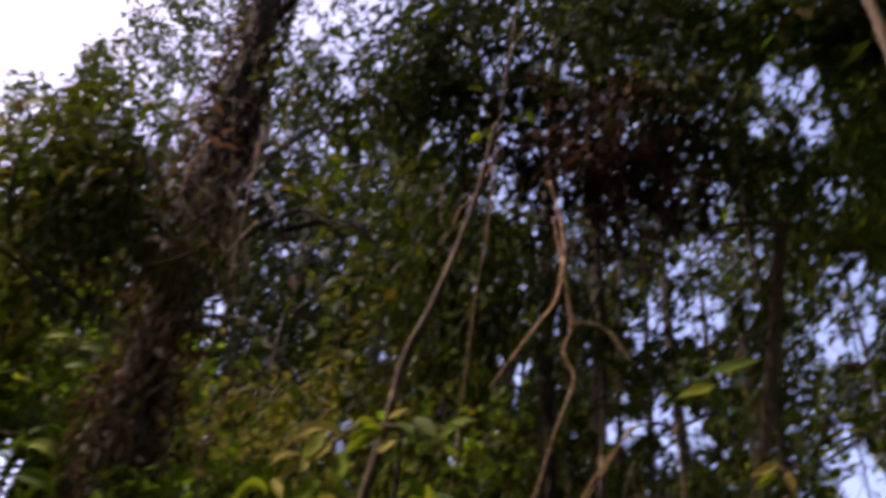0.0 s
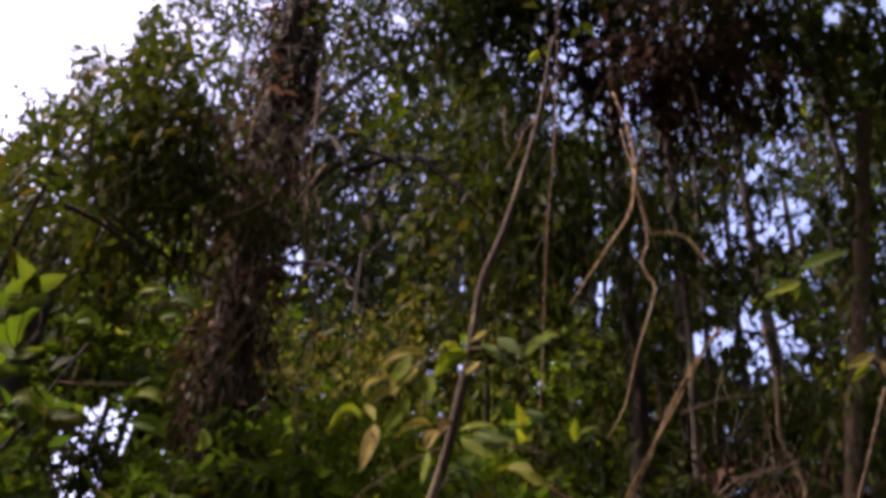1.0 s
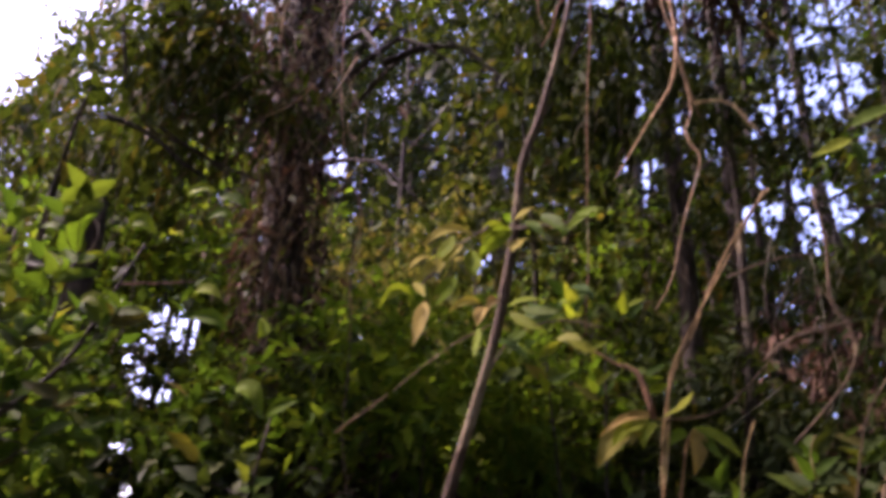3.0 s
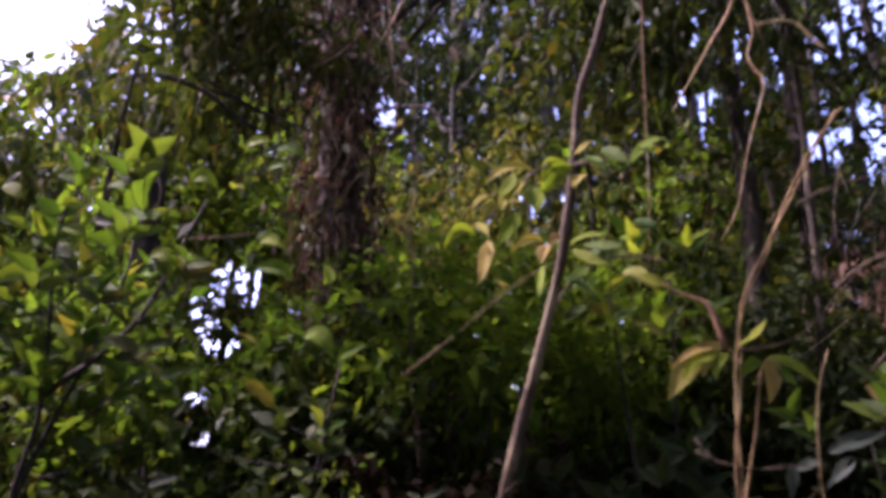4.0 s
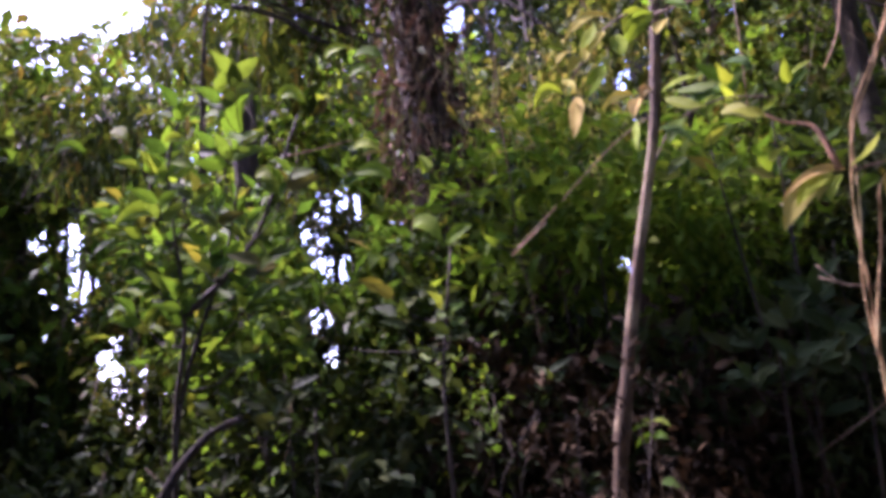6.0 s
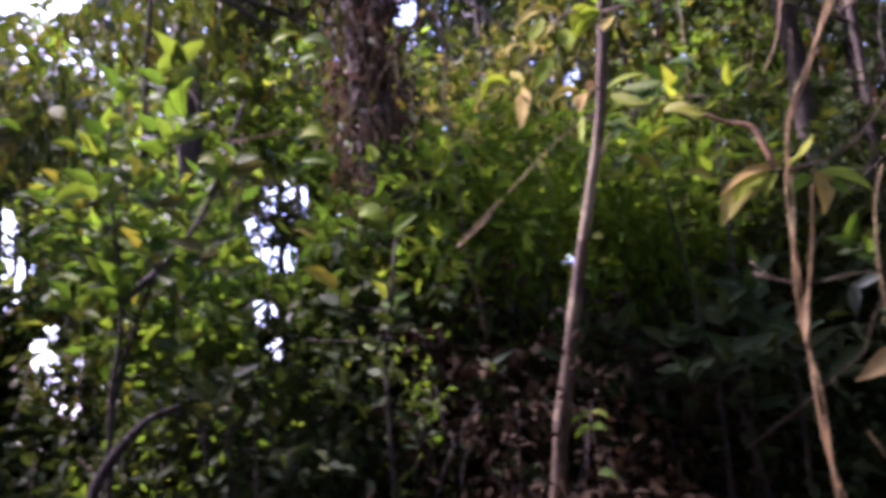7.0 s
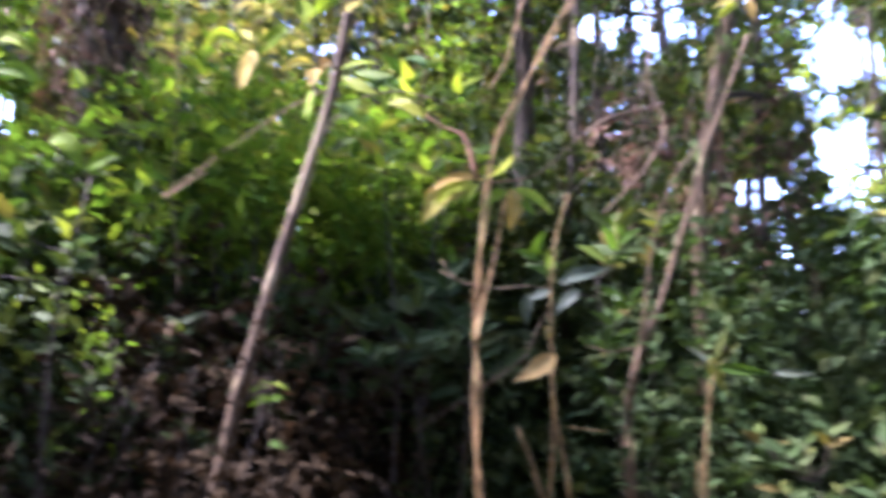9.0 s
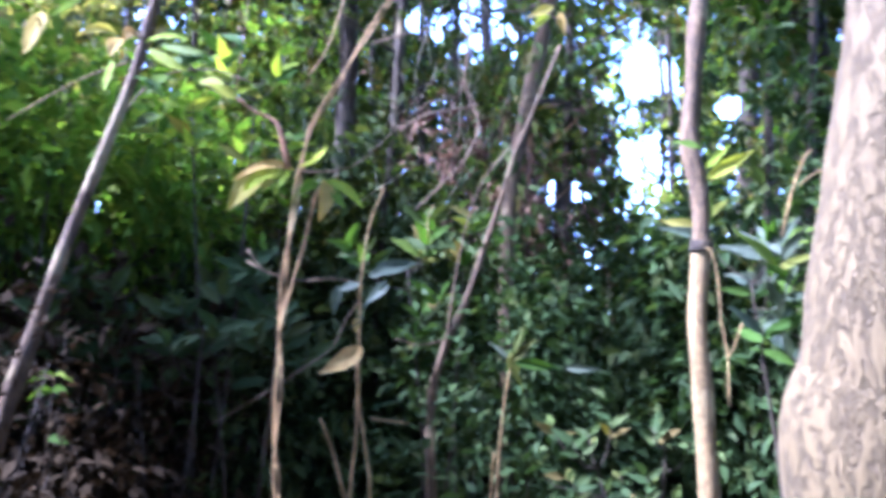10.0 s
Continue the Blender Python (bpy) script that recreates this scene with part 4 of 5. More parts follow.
blade(forked, LEAF_BRIGHT, 0.4, (-0.14, 2.78, 2.21), (-0.17, 2.74, 2.17), (-0.18, 2.72, 2.11))
blade(forked, LEAF_YELLOW, 0.34, (-0.02, 2.79, 2.19), (-0.01, 2.75, 2.12), (-0.03, 2.73, 2.03))
blade(forked, LEAF_BRIGHT, 0.2, (-0.02, 2.79, 2.19), (0.06, 2.75, 2.15), (0.12, 2.73, 2.08))
blade(forked, LEAF_FRESH, 0.4, (-0.04, 2.79, 2.18), (-0.07, 2.75, 2.16), (-0.10, 2.72, 2.12))
blade(forked, LEAF_BRIGHT, 0.34, (-0.16, 2.78, 2.22), (-0.23, 2.73, 2.18), (-0.28, 2.71, 2.12))
blade(forked, LEAF_YELLOW, 0.3, (-0.17, 2.78, 2.21), (-0.20, 2.74, 2.17), (-0.22, 2.71, 2.12))
blade(forked, LEAF_FRESH, 0.3, (0.01, 2.79, 2.17), (0.03, 2.75, 2.12), (0.06, 2.73, 2.08))
leaf_run(arc, [(-0.31, 2.65, 2.42), (-0.41, 2.64, 2.48), (-0.32, 2.65, 2.44), (-0.27, 2.66, 2.47)], 0.36, [LEAF_BRIGHT])

# ---- more thin stems ----
path_c = rooted([(0.11, 3.63, 0.99), (0.13, 3.63, 1.28), (0.13, 3.63, 1.68), (0.13, 3.63, 1.93), (0.16, 3.63, 2.19), (0.22, 3.63, 2.37)])
twin = thing("thin_sapling", path_c[0], "pale thin sapling of two strands with a withered leaf", "sapling")
stem("stem", path_c, 0.012, 0.004, BARK_STEM, twin, knots=0.5)
stem("stem", rooted([(0.20, 3.61, 0.99), (0.17, 3.61, 1.21), (0.14, 3.61, 1.38), (0.12, 3.61, 1.58)]), 0.011, 0.007, BARK_STEM, twin)
stem("twig", [(0.09, 3.63, 0.99), (0.03, 3.63, 1.19), (-0.03, 3.63, 1.33)], 0.009, 0.005, BARK_STEM, twin)
stem("twig", [(0.19, 3.63, 1.33), (0.27, 3.63, 1.32), (0.36, 3.62, 1.31)], 0.007, 0.004, BARK_STEM, twin)
blade(twin, LEAF_TAN, 0.4, (0.14, 3.48, 1.64), (0.07, 3.48, 1.58), (-0.04, 3.48, 1.52))
stem("twig", [(0.13, 3.58, 1.85), (0.07, 3.58, 1.76), (0.02, 3.58, 1.64), (-0.07, 3.58, 1.57), (-0.24, 3.57, 1.45), (-0.48, 3.54, 1.30)], 0.004, 0.003, BARK_BROWN, twin)
leaf(twin, *[(0.12, 3.58, 1.77), (0.11, 3.58, 1.70)], 0.6, LEAF_YELLOW)
leaf_run(twin, [(0.13, 3.58, 1.92), (-0.00, 3.58, 1.88), (0.03, 3.58, 1.91), (0.01, 3.58, 1.77), (0.14, 3.58, 1.77), (0.08, 3.58, 1.72), (0.16, 3.58, 1.95), (0.28, 3.58, 2.00), (0.18, 3.58, 1.97), (0.38, 3.57, 2.03), (0.26, 3.58, 1.93), (0.13, 3.58, 1.82)], 0.35, [LEAF_GREY])

path_d = rooted([(0.47, 3.81, 0.96), (0.47, 3.81, 1.27), (0.50, 3.81, 1.53), (0.57, 3.80, 1.75), (0.62, 3.79, 1.85), (0.75, 3.77, 2.24), (0.85, 3.75, 2.57), (0.95, 3.73, 2.83), (1.07, 3.70, 3.14)])
gnarled = thing("gnarled_sapling", path_d[0], "leaning gnarled sapling with two twisted stems", "sapling")
stem("stem", path_d, 0.026, 0.008, BARK_BROWN, gnarled, knots=0.7, rough=0.3)
stem("stem", rooted([(0.50, 3.79, 0.97), (0.48, 3.79, 1.22), (0.46, 3.79, 1.45), (0.53, 3.79, 1.65), (0.60, 3.78, 2.12), (0.69, 3.76, 2.43), (0.87, 3.73, 2.68)]), 0.012, 0.003, BARK_BROWN, gnarled, knots=0.5)
stem("twig", [(0.51, 3.81, 1.68), (0.41, 3.82, 1.66), (0.30, 3.82, 1.69)], 0.006, 0.003, BARK_BROWN, gnarled)
stem("twig", [(0.45, 3.81, 2.15), (0.44, 3.81, 2.26), (0.47, 3.81, 2.34)], 0.005, 0.003, BARK_STEM, gnarled)

path_e = rooted([(0.69, 3.28, 1.05), (0.71, 3.27, 1.36), (0.74, 3.27, 1.56)])
slip = thing("small_sapling", path_e[0], "short thin sapling with a pale leaf at its tip", "sapling")
stem("stem", path_e, 0.012, 0.006, BARK_STEM, slip)
stem("stem", rooted([(0.67, 3.30, 1.04), (0.68, 3.30, 1.22)]), 0.006, 0.004, BARK_STEM, slip)
leaf(slip, *[(0.74, 3.27, 1.62), (0.77, 3.26, 1.52)], 0.6, LEAF_YELLOW, label="pale yellow leaf")
leaf_run(slip, [(0.75, 3.26, 1.58), (0.95, 3.22, 1.56), (0.95, 3.22, 1.56), (1.09, 3.17, 1.56), (0.74, 3.27, 1.58), (0.84, 3.24, 1.68), (0.73, 3.27, 1.57), (0.80, 3.25, 1.47), (0.74, 3.27, 1.58), (0.66, 3.28, 1.67), (0.75, 3.26, 1.61), (0.79, 3.26, 1.74)], 0.22, [LEAF_MID, LEAF_GREY, LEAF_DARK])

# ---- the slim trunk and the large scaly trunk ----
path_f = rooted([(1.42, 2.94, 1.10), (1.41, 2.95, 1.47), (1.40, 2.95, 1.76), (1.42, 2.94, 2.05), (1.42, 2.94, 2.25), (1.39, 2.95, 2.43), (1.41, 2.95, 2.68), (1.44, 2.93, 3.04)] + [(1.53, 2.95, 3.68), (1.60, 2.91, 4.32), (1.68, 2.87, 5.13)] + [(1.75, 3.1, 7.5), (1.9, 3.15, 9.5)])
slim = thing("young_tree", path_f[0], "slim young tree with pale tan bark", "tree")
stem("trunk", path_f[:6], 0.044, 0.036, BARK_SLIM, slim, sides=14, knots=0.2, rough=0.2)
# Upper trunk in darker bark: its shade is put into the colour.
stem("upper_trunk", [Vector(path_f[4]).lerp(Vector(path_f[5]), 0.9)] + path_f[5:], 0.036, 0.022, BARK_BROWN, slim, "reddish brown upper trunk, darkened for shade", sides=14, knots=0.25, rough=0.2)
scar = [Vector(path_f[4]).lerp(Vector(path_f[5]), f) for f in (0.86, 0.93, 1.0)]
stem("scar", scar, 0.044, 0.042, BARK_DARK, slim, "dark ring scar", knots=0.4, sides=14)
stem("twig", [(1.39, 2.84, 2.01), (1.41, 2.83, 1.99), (1.43, 2.83, 1.88), (1.43, 2.82, 1.74), (1.45, 2.82, 1.62), (1.45, 2.82, 1.43)], 0.0042, 0.005, BARK_STEM, slim)
stem("twig", [(1.445, 2.82, 1.6), (1.47, 2.81, 1.64), (1.50, 2.80, 1.73)], 0.005, 0.0035, BARK_STEM, slim)
leaf_run(slim, [(1.40, 2.84, 2.27), (1.56, 2.76, 2.38), (1.39, 2.84, 2.39), (1.28, 2.89, 2.44), (1.40, 2.84, 2.31), (1.48, 2.80, 2.41)], 0.25, [LEAF_BRIGHT, LEAF_MID])

path_g = [(1.45, 1.85, -0.08)] + [(1.41, 1.91, 1.25), (1.44, 1.89, 1.50), (1.46, 1.88, 1.64), (1.48, 1.86, 1.86), (1.52, 1.83, 2.15), (1.57, 1.79, 2.50), (1.63, 1.73, 3.26), (1.71, 1.66, 4.45)]
big = thing("large_tree", path_g[0], "large tree with light brown scaly flaking bark", "tree")
v, f = tube(path_g, 0.26, 0.2, sides=72, rough=0.025, step=0.02, flare=0.2)
def flaked(p):
    """Bark that lifts in small plates, with deeper worn hollows."""
    q = Vector((p.x * 16, p.y * 16, p.z * 9)) + noise.noise_vector(p * 9) * 0.9
    near, cells = noise.voronoi(q)
    plate = noise.cell_vector(cells[0] * 7.3).x
    edge = min(1.0, (near[1] - near[0]) * 4)
    lifted = max(0.0, min(1.0, 0.35 + 1.6 * noise.noise(p * 2.3 + Vector((3, 1, 0)))))
    return 0.011 * plate * edge * lifted + 0.012 * noise.noise(p * 4) + 0.003 * noise.noise(Vector((p.x * 60, p.y * 60, p.z * 18)))
axis = [Vector(p) for p in spline(path_g, 0.02)]
v = [p + (p - axis[k // 72]).normalized() * flaked(p) for k, p in enumerate(v)]
hang(new("trunk", mesh_of("trunk", v, f, BARK_SCALY)), big)
stem("twig", [(1.38, 2.29, 1.96), (1.40, 2.27, 2.08), (1.44, 2.25, 2.20), (1.46, 2.24, 2.22)], 0.005, 0.004, BARK_STEM, big)
stem("twig", [(1.42, 2.26, 2.11), (1.45, 2.24, 2.14), (1.49, 2.22, 2.16)], 0.0035, 0.003, BARK_STEM, big)

# ---- thin trunks behind ----
def thin_tree(points, r0, r1, mat, label):
    p = rooted(points)
    t = thing("thin_tree", p[0], label, "tree", "thin trunks behind")
    stem("trunk", p, r0, r1, mat, t, step=0.15, knots=0.3, rough=0.25)
    for k in range(3):
        foot = Vector(p[-1 - k])
        out = at_turn(RNG.uniform(0, 360), RNG.uniform(0.4, 0.8)) + Vector((0, 0, RNG.uniform(0.2, 0.5)))
        limb = stem("limb", [foot, foot + out * 0.5 - Vector((0, 0, 0.05)), foot + out], r1 * 0.4, 0.004, mat, t, step=0.15, sides=6)
        foliage("foliage", limb, LEAF_DARK, [sprays(foot + out, (0.35, 0.35, 0.25), 14, 7, 0.12, 0.4, 0.4, 0.1, 0.25)])
    return t


thin_tree([(0.24, 5.23, 1.74), (0.27, 5.23, 2.48), (0.31, 5.23, 2.86), (0.34, 5.22, 3.26), (0.35, 5.22, 3.66), (0.37, 5.22, 4.06), (0.37, 5.22, 5.35)], 0.03, 0.024, BARK_SPOTTED, "thin tree with pale blotched brown bark")
thin_tree([(1.34, 6.31, 1.63), (1.43, 6.29, 2.72), (1.50, 6.27, 3.28), (1.53, 6.26, 3.7)], 0.045, 0.035, BARK_RED, "thin tree with reddish brown bark")
thin_tree([(3.42, 6.19, 1.76), (3.49, 6.15, 3.25), (3.55, 6.11, 4.73), (3.61, 6.08, 6.30)], 0.038, 0.032, BARK_DARK, "thin dark tree trunk in shade")
thin_tree([(3.17, 5.18, 1.65), (3.24, 5.14, 2.98), (3.31, 5.10, 4.22), (3.38, 5.05, 5.53)], 0.034, 0.028, BARK_DARK, "thin dark tree trunk in shade")

leaning = thin_tree([(0.97, 4.50, 2.38), (1.07, 4.47, 3.07), (1.22, 4.44, 3.77), (1.36, 4.40, 4.48), (1.50, 4.35, 5.26)], 0.048, 0.04, BARK_BROWN, "thin dark brown tree trunk")
bpy.context.view_layer.update()
clothe(leaning, 420, 2.2, 5.2, 0.1, LEAF_DARK, "dark climber leaves", 0.16)

# ---- hanging vines ----
def vine(points, r0, r1, mat, label, strands=0):
    t = thing("vine", points[0], label, "vine", "hanging vines")
    if strands:
        twisted("strand", points, r0, t, mat, strands, 2.5, 1.3)
    else:
        stem("strand", points, r0, r1, mat, t, sides=7, knots=0.3, rough=0.2)
    return t


fibres = thing("vine", (-0.04, 3.89, 5.19), "frayed tan vine of several strands hanging in the air", "vine", "hanging vines")
stem("strand", [(-0.04, 3.89, 5.19), (0.02, 3.89, 4.95), (0.05, 3.89, 4.77), (0.06, 3.89, 4.58)], 0.006, 0.011, BARK_TAN, fibres, sides=7, knots=0.3, rough=0.2)
stem("strand", [(0.06, 3.89, 4.58), (0.04, 3.89, 4.39), (-0.00, 3.89, 4.25), (-0.09, 3.89, 4.11), (-0.20, 3.89, 3.93), (-0.33, 3.88, 3.71)], 0.012, 0.0025, BARK_TAN, fibres, sides=7, knots=0.3, rough=0.2)
stem("strand", [(-0.01, 3.89, 4.89), (0.02, 3.89, 4.71), (0.05, 3.89, 4.59), (0.06, 3.89, 4.42), (0.09, 3.89, 4.27), (0.12, 3.89, 4.13)], 0.005, 0.006, BARK_TAN, fibres, sides=7, knots=0.3)
stem("strand", [(0.12, 3.89, 4.79), (0.11, 3.89, 4.64), (0.11, 3.89, 4.50), (0.08, 3.89, 4.38), (0.10, 3.89, 4.26), (0.12, 3.89, 4.15), (0.14, 3.89, 4.04)], 0.005, 0.005, BARK_STEM, fibres, sides=7, knots=0.3)
stem("strand", [(0.05, 3.89, 4.59), (0.07, 3.89, 4.40), (0.09, 3.89, 4.25), (0.10, 3.89, 4.08), (0.06, 3.89, 3.97), (0.09, 3.89, 3.87), (0.12, 3.89, 3.78), (0.01, 3.89, 3.44), (-0.07, 3.89, 3.14), (-0.16, 3.89, 2.98)], 0.007, 0.003, BARK_TAN, fibres, sides=7, knots=0.3)
vine([(0.12, 3.89, 4.13), (0.21, 3.88, 4.13), (0.31, 3.88, 4.09), (0.37, 3.87, 3.98), (0.44, 3.86, 3.87)], 0.010, 0.006, BARK_STEM, "short tan branch end beside the frayed vine")
vine([(0.4, 4.35, 5.8), (0.45, 4.1, 5.4), (0.47, 4.06, 5.13), (0.48, 4.06, 4.88), (0.51, 4.06, 4.75), (0.58, 4.05, 4.62), (0.63, 4.04, 4.56)], 0.005, 0.003, BARK_STEM, "thin pale vine with a bend among dark leaves")
vine([(-2.33, 3.61, 5.64), (-2.23, 3.67, 5.72), (-2.12, 3.74, 5.75), (-2.05, 3.77, 5.68)], 0.005, 0.004, BARK_PALE, "pale bent twig before a dark trunk")
vine([(-2.11, 3.74, 4.54), (-2.20, 3.69, 4.45), (-2.32, 3.61, 4.30), (-2.42, 3.55, 4.20)], 0.005, 0.003, BARK_STEM, "thin dry twig slanting before a dark trunk")
hung = thing("hanging_leaf", (-2.35, 3.47, 4.95), "pale withered leaf caught in the vines", "leaf", "caught leaves")
blade(hung, LEAF_TAN, 0.5, (-2.35, 3.47, 4.95), (-2.34, 3.48, 4.91), (-2.34, 3.48, 4.84))
hung = thing("hanging_leaf", (-2.34, 3.48, 4.62), "pale withered leaf caught in the vines", "leaf", "caught leaves")
blade(hung, LEAF_TAN, 0.35, (-2.34, 3.48, 4.62), (-2.34, 3.48, 4.58), (-2.35, 3.48, 4.53))
vine([(-0.33, 3.98, 7.16), (-0.39, 3.97, 5.84), (-0.42, 3.97, 4.87), (-0.44, 3.97, 4.59), (-0.46, 3.96, 4.28), (-0.48, 3.96, 3.69), (-0.49, 3.96, 3.30), (-0.52, 3.96, 2.88)], 0.007, 0.004, BARK_RED, "thin reddish vine hanging straight down")
vine([(-0.37, 3.17, 4.76), (-0.36, 3.4, 4.9), (-0.47, 3.56, 4.78), (-0.55, 3.55, 4.66), (-0.58, 3.54, 4.51), (-0.64, 3.53, 4.39)], 0.012, 0.005, BARK_RED, "short reddish crooked twig")
vine([(-0.66, 3.53, 4.84), (-0.65, 3.53, 4.59), (-0.59, 3.54, 4.46)], 0.004, 0.003, BARK_RED, "thin hooked red tendril")
vine([(0.54, 4.15, 6.32), (0.53, 4.16, 5.93), (0.55, 4.15, 5.61), (0.55, 4.15, 5.18), (0.49, 4.16, 4.96), (0.53, 4.16, 4.82), (0.61, 4.15, 4.66)], 0.009, 0.004, BARK_BROWN, "brown vine with a loose curl")
vine([(0.46, 4.16, 6.06), (0.34, 4.18, 5.88), (0.25, 4.18, 5.69), (0.19, 4.19, 5.54)], 0.006, 0.003, BARK_TAN, "thin pale twig among dark leaves")
vine([(0.59, 3.65, 3.44), (0.61, 3.65, 3.15), (0.59, 3.65, 2.91), (0.63, 3.65, 2.80), (0.66, 3.64, 2.67), (0.60, 3.65, 2.53), (0.45, 3.67, 2.36), (0.37, 3.68, 2.28)], 0.0085, 0.006, BARK_BROWN, "crooked brown vine hanging between saplings")
vine([(0.29, 3.48, 2.60), (0.39, 3.53, 2.69), (0.58, 3.58, 2.75), (0.65, 3.63, 2.79)], 0.008, 0.005, BARK_BROWN, "thin crooked brown twig")
vine([(0.21, 3.76, 6.88), (0.05, 3.77, 6.83), (-0.16, 3.77, 6.63), (-0.29, 3.76, 6.43), (-0.36, 3.76, 6.07), (-0.37, 3.75, 5.57)], 0.011, 0.006, BARK_BROWN, "bent brown branch among the leaves")
vine([(-3.04, 3.04, 4.73), (-2.95, 3.12, 4.24), (-2.84, 3.22, 4.03), (-2.66, 3.37, 3.96), (-2.49, 3.50, 3.88), (-2.32, 3.61, 3.82)], 0.011, 0.008, BARK_DARK, "dark crooked branch before the canopy")
vine([(-2.89, 3.20, 4.11), (-2.74, 3.33, 4.01), (-2.56, 3.48, 3.90), (-2.42, 3.57, 3.79)], 0.014, 0.007, BARK_DARK, "dark crooked branch before the canopy")
vine([(-2.33, 3.73, 5.40), (-2.37, 3.70, 5.16), (-2.37, 3.70, 4.87), (-2.34, 3.72, 4.53)], 0.010, 0.005, BARK_TAN, "dry curved stalk hanging before a trunk")
vine([(-1.95, 3.83, 5.26), (-2.03, 3.78, 4.99), (-2.01, 3.80, 4.73), (-1.93, 3.84, 4.23), (-1.87, 3.87, 3.93), (-1.81, 3.90, 3.72), (-1.79, 3.90, 3.44), (-1.83, 3.89, 3.26)], 0.008, 0.004, BARK_BROWN, "thin brown vine hanging down")
vine([(-1.89, 3.86, 4.80), (-1.94, 3.83, 4.66), (-2.01, 3.80, 4.48)], 0.007, 0.004, BARK_TAN, "dry pale twig caught in vines")
vine([(-2.11, 3.74, 4.54), (-2.22, 3.68, 4.38), (-2.34, 3.60, 4.26)], 0.008, 0.004, BARK_TAN, "dry pale twig caught in vines")
vine([(-1.93, 3.95, 6.19), (-1.95, 3.94, 5.89), (-1.87, 3.98, 5.59)], 0.006, 0.003, BARK_RED, "dry reddish twig in the canopy")
vine([(-1.52, 3.27, 3.95), (-1.52, 3.27, 3.34), (-1.53, 3.27, 3.05), (-1.51, 3.28, 2.65), (-1.51, 3.27, 2.30), (-1.48, 3.29, 2.08), (-1.47, 3.30, 1.85)], 0.0035, 0.0025, BARK_BROWN, "thin tan vine hanging down")
vine([(-2.43, 1.96, 1.28), (-2.40, 2.00, 1.44), (-2.35, 2.06, 1.55), (-2.29, 2.12, 1.63), (-2.22, 2.20, 1.67)], 0.022, 0.01, BARK_DARK, "thick dark branch low among the leaves")
vine([(-2.26, 2.58, 2.80), (-2.13, 2.68, 2.83), (-2.03, 2.76, 2.86)], 0.005, 0.003, BARK_RED, "thin straight reddish twig")
vine([(-1.49, 3.15, 2.27), (-1.42, 3.18, 2.33), (-1.34, 3.22, 2.40)], 0.007, 0.004, BARK_TAN, "broken pale twig over the undergrowth")


def tangle(turn, high, distance, wide, tall, count, label, mat=BARK_BROWN):
    """Many thin dry stems hanging beside each other."""
    runs = []
    for k in range(count):
        a = at_turn(turn + RNG.normal() * wide, distance + RNG.normal() * 0.25) + Vector((0, 0, high + RNG.uniform(-1, 1) * tall))
        drop = RNG.uniform(0.3, 0.9)
        b = a + Vector((RNG.normal() * 0.12, RNG.normal() * 0.1, -drop * 0.5))
        c = b + Vector((RNG.normal() * 0.15, RNG.normal() * 0.1, -drop * 0.5))
        r = RNG.uniform(0.0015, 0.0032)
        runs.append(tube([a, b, c], r, r * 0.6, sides=5, step=0.12))
    ob = new("dry_stems", mesh_of("dry_stems", *joined(runs), mat))
    return tagged(ob, label, "dry stems", kind="stuff")


tangle(-30, 4.8, 4.6, 4.0, 1.3, 110, "tangle of dry brown stems hanging from a trunk", BARK_BROWN)
tangle(-33, 5.1, 4.3, 3.5, 0.9, 55, "thin dry stems hanging down from the boughs", BARK_STEM)
tangle(-2, 5.0, 4.8, 6.0, 1.5, 60, "thin dry vines hanging among the leaves")
tangle(-26, 0.9, 3.7, 8.0, 0.8, 130, "dry dark brown stems hanging over the undergrowth", BARK_DARK)
tangle(14, 3.2, 5.2, 5.0, 1.2, 36, "thin dry stems and dead twigs")
tangle(7, 3.6, 4.9, 3.0, 0.7, 26, "pale dry stems and dead twigs hanging in the light", BARK_PALE)
tangle(-46, 2.6, 4.6, 7.0, 1.6, 60, "thin dry stems among the shrubs")

# ---- broad-leaved shrub with bright oval leaves ----
def leafy_shrub(base, stems, label, count, centre, radii, size, mats, ratio=0.46):
    """A shrub whose large leaves stand singly on thin stems."""
    t = thing("broadleaf_shrub", base, label, "shrub", "broad-leaved shrubs")
    made = [stem("stem", s, 0.014, 0.005, BARK_DARK, t, step=0.1) for s in stems]
    runs = [spline(s, 0.1) for s in stems]
    c = Vector(centre)
    for node in range(max(1, count // 5)):
        d = Vector(RNG.normal(size=3)).normalized() * RNG.uniform(0.35, 1.0)
        tip = c + Vector((d.x * radii[0], d.y * radii[1], d.z * radii[2]))
        near = np.array(tip) + np.array([(x, y, z) for x in (-0.05, 0.05) for y in (-0.05, 0.05) for z in (-0.06, 0, 0.06)])
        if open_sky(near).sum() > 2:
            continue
        foot = min((p for run in runs for p in run), key=lambda p: (p - tip).length + 0.8 * abs(p.z - tip.z + 0.15))
        sag = foot.lerp(tip, 0.55) - Vector((0, 0, 0.05))
        twig = stem("twig", [foot, sag, tip], 0.0035, 0.002, BARK_DARK, made[node % len(made)], step=0.08, sides=5)
        out = tip - sag
        out.normalize()
        turn = RNG.uniform(0, 360)
        for k in range(5):
            a = radians(turn + 137.5 * k)
            side = Vector((math.cos(a), math.sin(a), RNG.uniform(-0.25, 0.45)))
            way = (side * 0.9 + out * 0.5).normalized()
            root = tip - out * 0.02 * k
            leaf(twig, root, root + way * size * RNG.uniform(0.75, 1.2), ratio, mats[(node + k // 3) % len(mats)], RNG.uniform(-25, 25))
    return t


